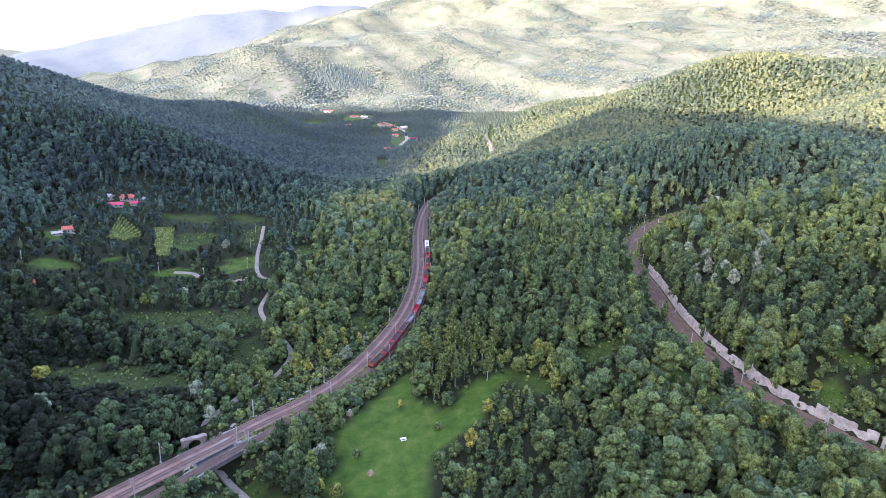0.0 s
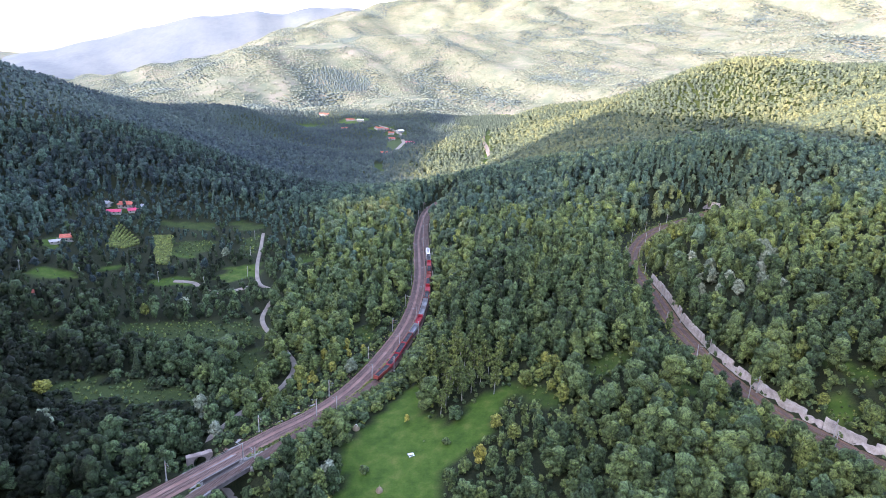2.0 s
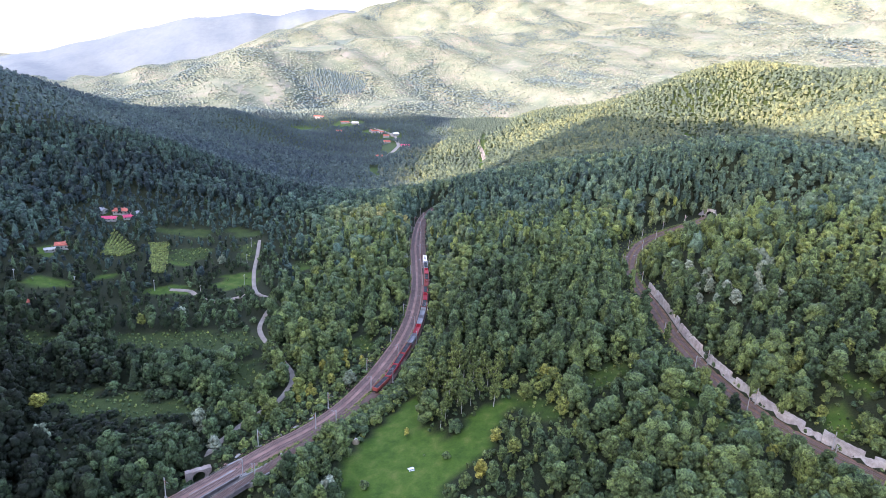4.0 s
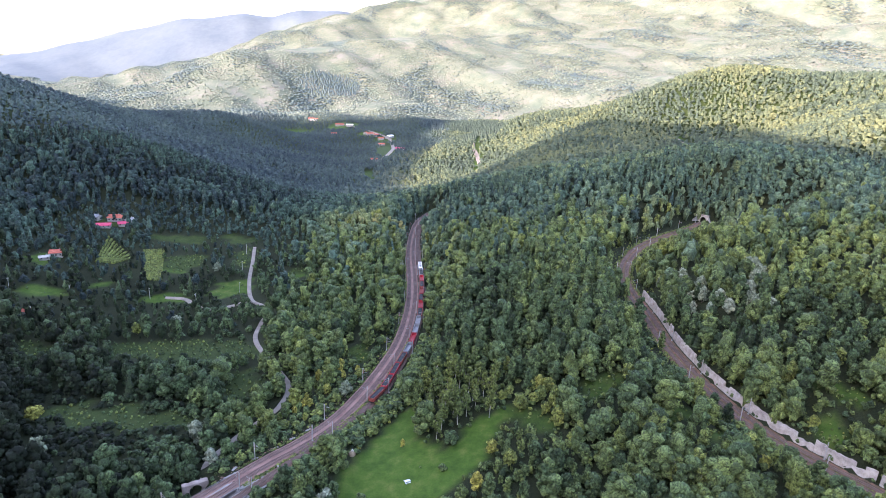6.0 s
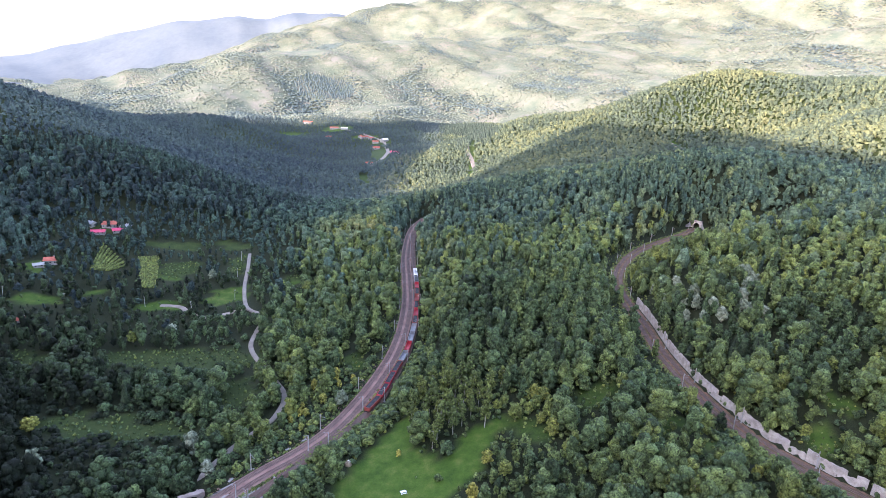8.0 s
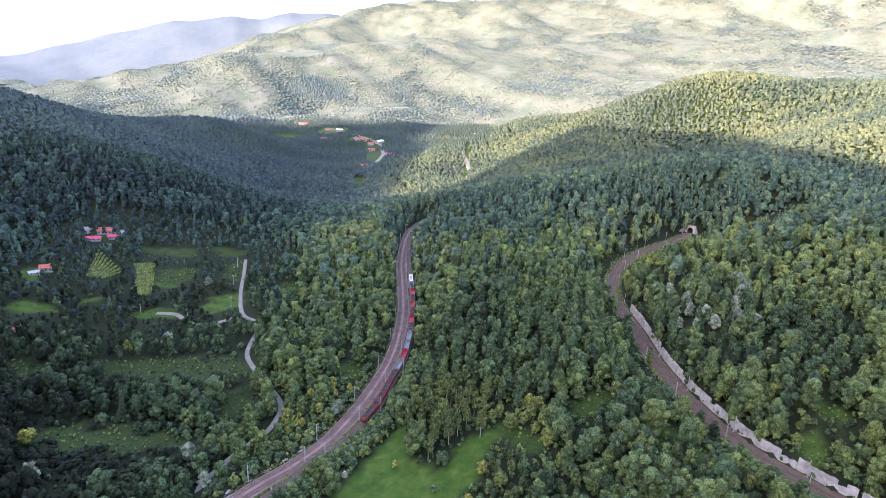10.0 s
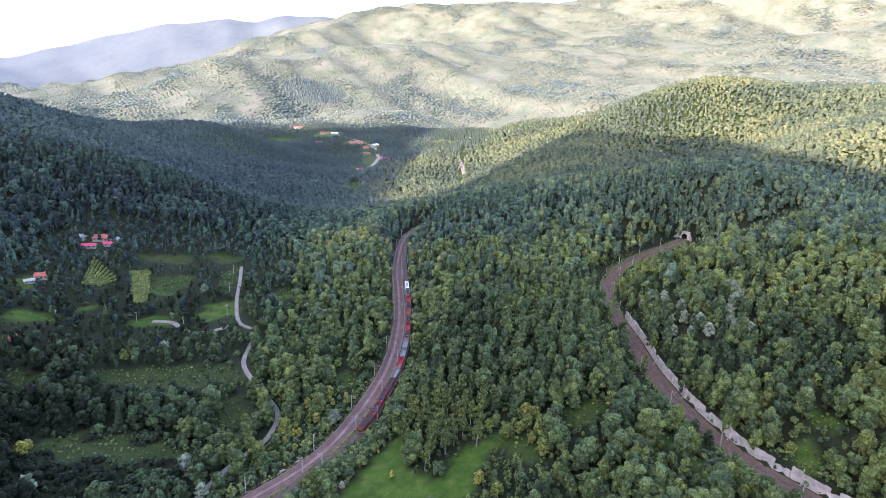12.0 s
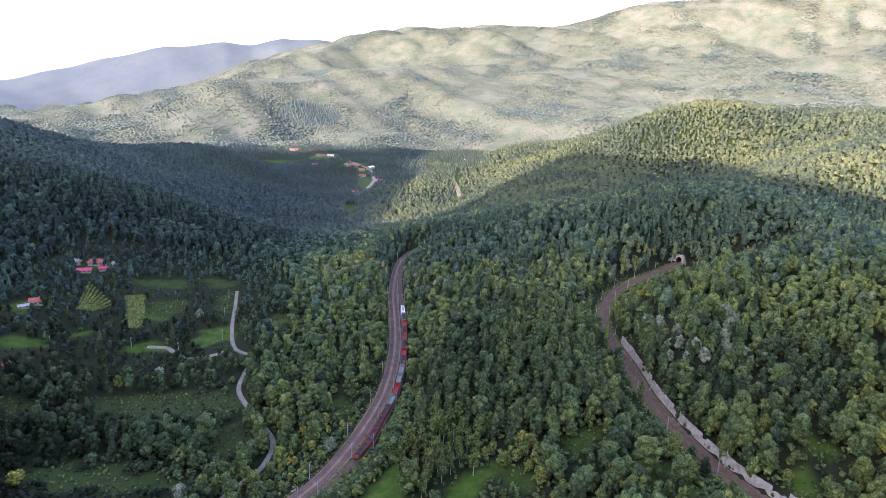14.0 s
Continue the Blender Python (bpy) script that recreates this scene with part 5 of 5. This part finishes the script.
# ---- houses ----
def house(name, x, y, turn, w, d, h, roof, label, rise=0.45, wing=False, base=None):
    """A gabled house: walls with door and windows, an overhanging roof and a chimney."""
    o = new(name)
    t = 0.3
    bm = shape((-w / 2, -d / 2, -1.5, w / 2, -d / 2 + t, h), (-w / 2, d / 2 - t, -1.5, w / 2, d / 2, h), (-w / 2, -d / 2, -1.5, -w / 2 + t, d / 2, h), (w / 2 - t, -d / 2, -1.5, w / 2, d / 2, h))
    for s in (-1, 1):
        xx = s * (w / 2 - t / 2)
        vs = [bm.verts.new((xx + u, yy, zz)) for u in (-t / 2, t / 2) for yy, zz in ((-d / 2, h), (d / 2, h), (0, h + rise * d / 2))]
        for f in ((0, 1, 2), (3, 5, 4), (0, 3, 4, 1), (1, 4, 5, 2), (2, 5, 3, 0)):
            bm.faces.new([vs[k] for k in f])
    part("wall", bm, PLASTER, o)
    e = 0.55
    for s in (-1, 1):
        y1, z1 = s * (d / 2 + e), h - rise * e
        rv = [(-w / 2 - e, y1, z1), (w / 2 + e, y1, z1), (w / 2 + e, 0, h + rise * d / 2), (-w / 2 - e, 0, h + rise * d / 2)]
        part("roof_slope", solid(rv + [(a, b, c + 0.18) for a, b, c in rv], [(0, 1, 2, 3), (4, 5, 6, 7), (0, 1, 5, 4), (1, 2, 6, 5), (2, 3, 7, 6), (3, 0, 4, 7)]), roof, o)
    part("ridge_cap", shape(((-w / 2 - e, 0, h + rise * d / 2 + 0.15), (w / 2 + e, 0, h + rise * d / 2 + 0.15), 0.16, 6)), roof, o)
    part("chimney", shape((w * 0.2, 0.4, h, w * 0.2 + 0.6, 1.0, h + rise * d / 2 + 0.9)), CONCRETE, o)
    for s in (-1, 1):
        for k in range(max(1, int(w / 3))):
            xx = -w / 2 + 1.5 + k * (w - 3) / max(1, int(w / 3) - 1) if int(w / 3) > 1 else 0.0
            win = part("window", shape((xx - 0.6, s * d / 2 - 0.06, 0.9, xx + 0.6, s * d / 2 + 0.06, 2.1)), WOOD, o)
            part("pane", shape((xx - 0.5, s * d / 2 - 0.08, 1.0, xx + 0.5, s * d / 2 + 0.08, 2.0)), GLASS, win)
    part("door", shape((w / 2 - 0.05, -0.5, 0, w / 2 + 0.06, 0.5, 2.05)), WOOD, o)
    z = ground_at(x, y) + 0.2
    o.matrix_basis = pose(x, y, z, 0, 0, turn)
    return tagged(o, label, "house", "houses of the valley")


house("farmhouse", -300, 551, 12, 12, 8, 3.2, TILE, "farmhouse with an orange tiled roof among trees")
house("shed", -303, 533, 16, 14, 6, 2.2, SHEET, "long farm shed with a crimson sheet roof")
house("shed", -289, 542, 30, 8, 6, 2.2, SHEET, "small farm shed with a crimson sheet roof")
house("shed", -316, 548, -20, 8, 6, 3.0, GREY, "farm outbuilding with a pale grey roof")
house("shed", -286, 550, 60, 8, 6, 2.8, GREY, "farm outbuilding with a pale grey roof")
house("cottage", -300, 461, 20, 9, 7, 3.2, TILE, "white cottage with an orange tiled roof")
house("shed", -303, 450, 35, 7, 4, 2.2, PALE_STEEL, "low white shed beside the cottage")
house("cottage", -262, 366, 20, 5, 4, 2.6, TILE, "tiny hut with a rusty red roof among bushes")
for k, (x, y, turn, w, d, h, r) in enumerate(((-331, 1806, 20, 16, 10, 5, TILE), (-443, 2055, 5, 30, 11, 5, TILE), (-310, 1958, 0, 20, 10, 5, WHITE), (-345, 1977, 10, 26, 10, 5, TILE), (-226, 1782, 40, 22, 10, 5, TILE),
                                             (-166, 1742, 60, 24, 12, 6, WHITE), (-176, 1633, 20, 16, 10, 5, TILE), (-116, 1469, 15, 20, 12, 5, SHEET), (-124, 1490, 100, 13, 9, 5, TILE), (-156, 1318, 5, 16, 9, 4, TILE),
                                             (-205, 1765, 30, 14, 9, 5, TILE), (-240, 1800, 80, 12, 9, 4, TILE), (114, 1965, 20, 18, 9, 5, WHITE), (-188, 1722, 10, 16, 10, 5, TILE), (-18, 836, 15, 11, 8, 4, TILE))):
    house("village_house", x, y, turn, w, d, h, r, "village house with white walls and a " + ("red tiled roof" if r is TILE else "pale roof"))
vroad = spline([(-160, 1260), (-146, 1320), (-137, 1402), (-136, 1480), (-139, 1564), (-160, 1707), (-176, 1755), (-240, 1850), (-300, 1950), (-345, 2000)])
tagged(swept("village_road", np.column_stack([vroad, land(vroad[:, 0], vroad[:, 1]) + 0.9]), [(-4.5, -1.2), (-3.8, 0.1), (3.8, 0.1), (4.5, -1.2)], GRAVEL), "pale village road through the valley", "road", kind="structure")
cut = spline([(50, 1431), (50, 1309), (56, 1243), (62, 1128), (66, 1090)])
tagged(swept("hill_track", np.column_stack([cut, land(cut[:, 0], cut[:, 1]) + 0.6]), [(-5.5, -1.2), (-4.5, 0.1), (4.5, 0.1), (5.5, -1.2)], GRAVEL), "pale bare track along the wooded ridge", "road", kind="structure")
scar = spline([(380, 1096), (388, 1076), (396, 1045), (402, 1030)])
tagged(swept("bare_bank", np.column_stack([scar, land(scar[:, 0], scar[:, 1]) + 0.8]), [(-4.2, -1.2), (-3.2, 0.1), (3.2, 0.1), (4.2, -1.2)], GRAVEL), "pale bare earth bank among the trees on the ridge", "bank", kind="structure")
spur = spline([(-137, 421), (-147, 411), (-156, 406), (-164, 404), (-176, 412), (-185, 419), (-200, 418)])
tagged(swept("lane_spur", np.column_stack([spur, land(spur[:, 0], spur[:, 1]) + 0.4]), [(-2.1, -0.6), (-1.7, 0.1), (1.7, 0.1), (2.1, -0.6)], GRAVEL), "pale side lane in the valley meadow", "road", kind="structure")


# ---- poles, fields and small things ----
def pole():
    o = new("utility_pole")
    part("post", shape(((0, 0, -1), (0, 0, 8.5), 0.2, 8, 0.6)), PALE_STEEL, o)
    part("crossarm", shape((-0.8, -0.06, 7.7, 0.8, 0.06, 7.85)), WOOD, o)
    for x in (-0.65, 0, 0.65):
        part("insulator", shape(((x, 0, 7.85), (x, 0, 8.08), 0.06, 6)), WHITE, o)
    return o


model = pole()
for x, y in ((-292, 393), (-255, 400), (-207, 414), (-173, 412), (-150, 435), (-161, 476), (-169, 512)):
    tagged(copy_thing(model, pose(x, y, ground_at(x, y), rng.normal(0, 1.5), rng.normal(0, 1.5), 70)), "pale concrete utility pole in the valley", "utility pole", "utility poles")
discard(model)

for n, f in enumerate(FIELDS):
    (ax, ay), (bx_, by_), (cx, cy), (dx, dy) = f
    U, Vv = np.meshgrid(np.linspace(0, 1, 9), np.linspace(0, 1, 60))
    X = (1 - Vv) * ((1 - U) * ax + U * bx_) + Vv * ((1 - U) * dx + U * cx)
    Y = (1 - Vv) * ((1 - U) * ay + U * by_) + Vv * ((1 - U) * dy + U * cy)
    X, Y = X.ravel() + rng.uniform(-0.3, 0.3, X.size), Y.ravel() + rng.uniform(-0.3, 0.3, X.size)
    ob = forest("crop_rows", [crown_proto("bush", 1, 3, 0.25) for _ in range(4)], X, Y, rng.uniform(1.4, 2.2, len(X)), np.clip(0.52 + rng.normal(0, 0.07, len(X)), 0, 0.9), rng.integers(0, 4, len(X)), LEAF,
                "yellow-green crop growing in straight rows", "crops")


def haystack(x, y, r, h, cap):
    o = new("haystack")
    n, m = 9, 14
    v = []
    for i_ in range(n):
        t = i_ / (n - 1)
        for k in range(m):
            a = 2 * math.pi * k / m
            q = r * (1 - t) ** 0.7 * (1 + 0.25 * math.sin(t * 3)) * (1 + rng.uniform(-0.07, 0.07)) + 0.03
            v.append((q * math.cos(a), q * math.sin(a), h * t))
    f = [(i_ * m + k, i_ * m + (k + 1) % m, (i_ + 1) * m + (k + 1) % m, (i_ + 1) * m + k) for i_ in range(n - 1) for k in range(m)]
    part("hay", solid(v, f), mottled("old hay", (0.16, 0.11, 0.07), (0.34, 0.26, 0.17), 0.8, 9.0, relief=0.1), o)
    part("pole_tip", shape(((0, 0, h - 0.4), (0, 0, h + 0.7), 0.05, 6)), WOOD, o)
    if cap:
        part("cover", solid([(0.8 * math.cos(a), 0.8 * math.sin(a), h * 0.72) for a in np.linspace(0, 5.6, 8)] + [(0, 0, h + 0.1)], [(k, (k + 1) % 8, 8) for k in range(8)]), WHITE, o, "white plastic cover")
    o.matrix_basis = pose(x, y, ground_at(x, y) - 0.05)
    tagged(o, "weathered brown haystack on the meadow" + (" under a white cover" if cap else ""), "haystack", "haystacks")


haystack(-34.5, 230, 1.5, 2.6, True)
haystack(-19.6, 192, 1.3, 2.3, False)
bench = new("meadow_table")
part("top", bevelled(shape((-1.2, -0.5, 0.72, 1.2, 0.5, 0.8)), 0.02), WHITE, bench)
for s in (-1, 1):
    part("bench_board", bevelled(shape((-1.2, s * 0.9 - 0.16, 0.42, 1.2, s * 0.9 + 0.16, 0.48)), 0.01), WHITE, bench)
    for xx in (-0.9, 0.9):
        part("leg", shape(((xx, s * 0.2, 0.72), (xx, s * 0.85, -0.1), 0.06, 6)), WHITE, bench)
    part("cross_beam", shape((s * 0.9 - 0.05, -0.95, 0.34, s * 0.9 + 0.05, 0.95, 0.42)), WHITE, bench)
bench.matrix_basis = pose(-9.6, 211, ground_at(-9.6, 211), 0, 0, 25)
tagged(bench, "small white table with benches on the mown meadow", "table")
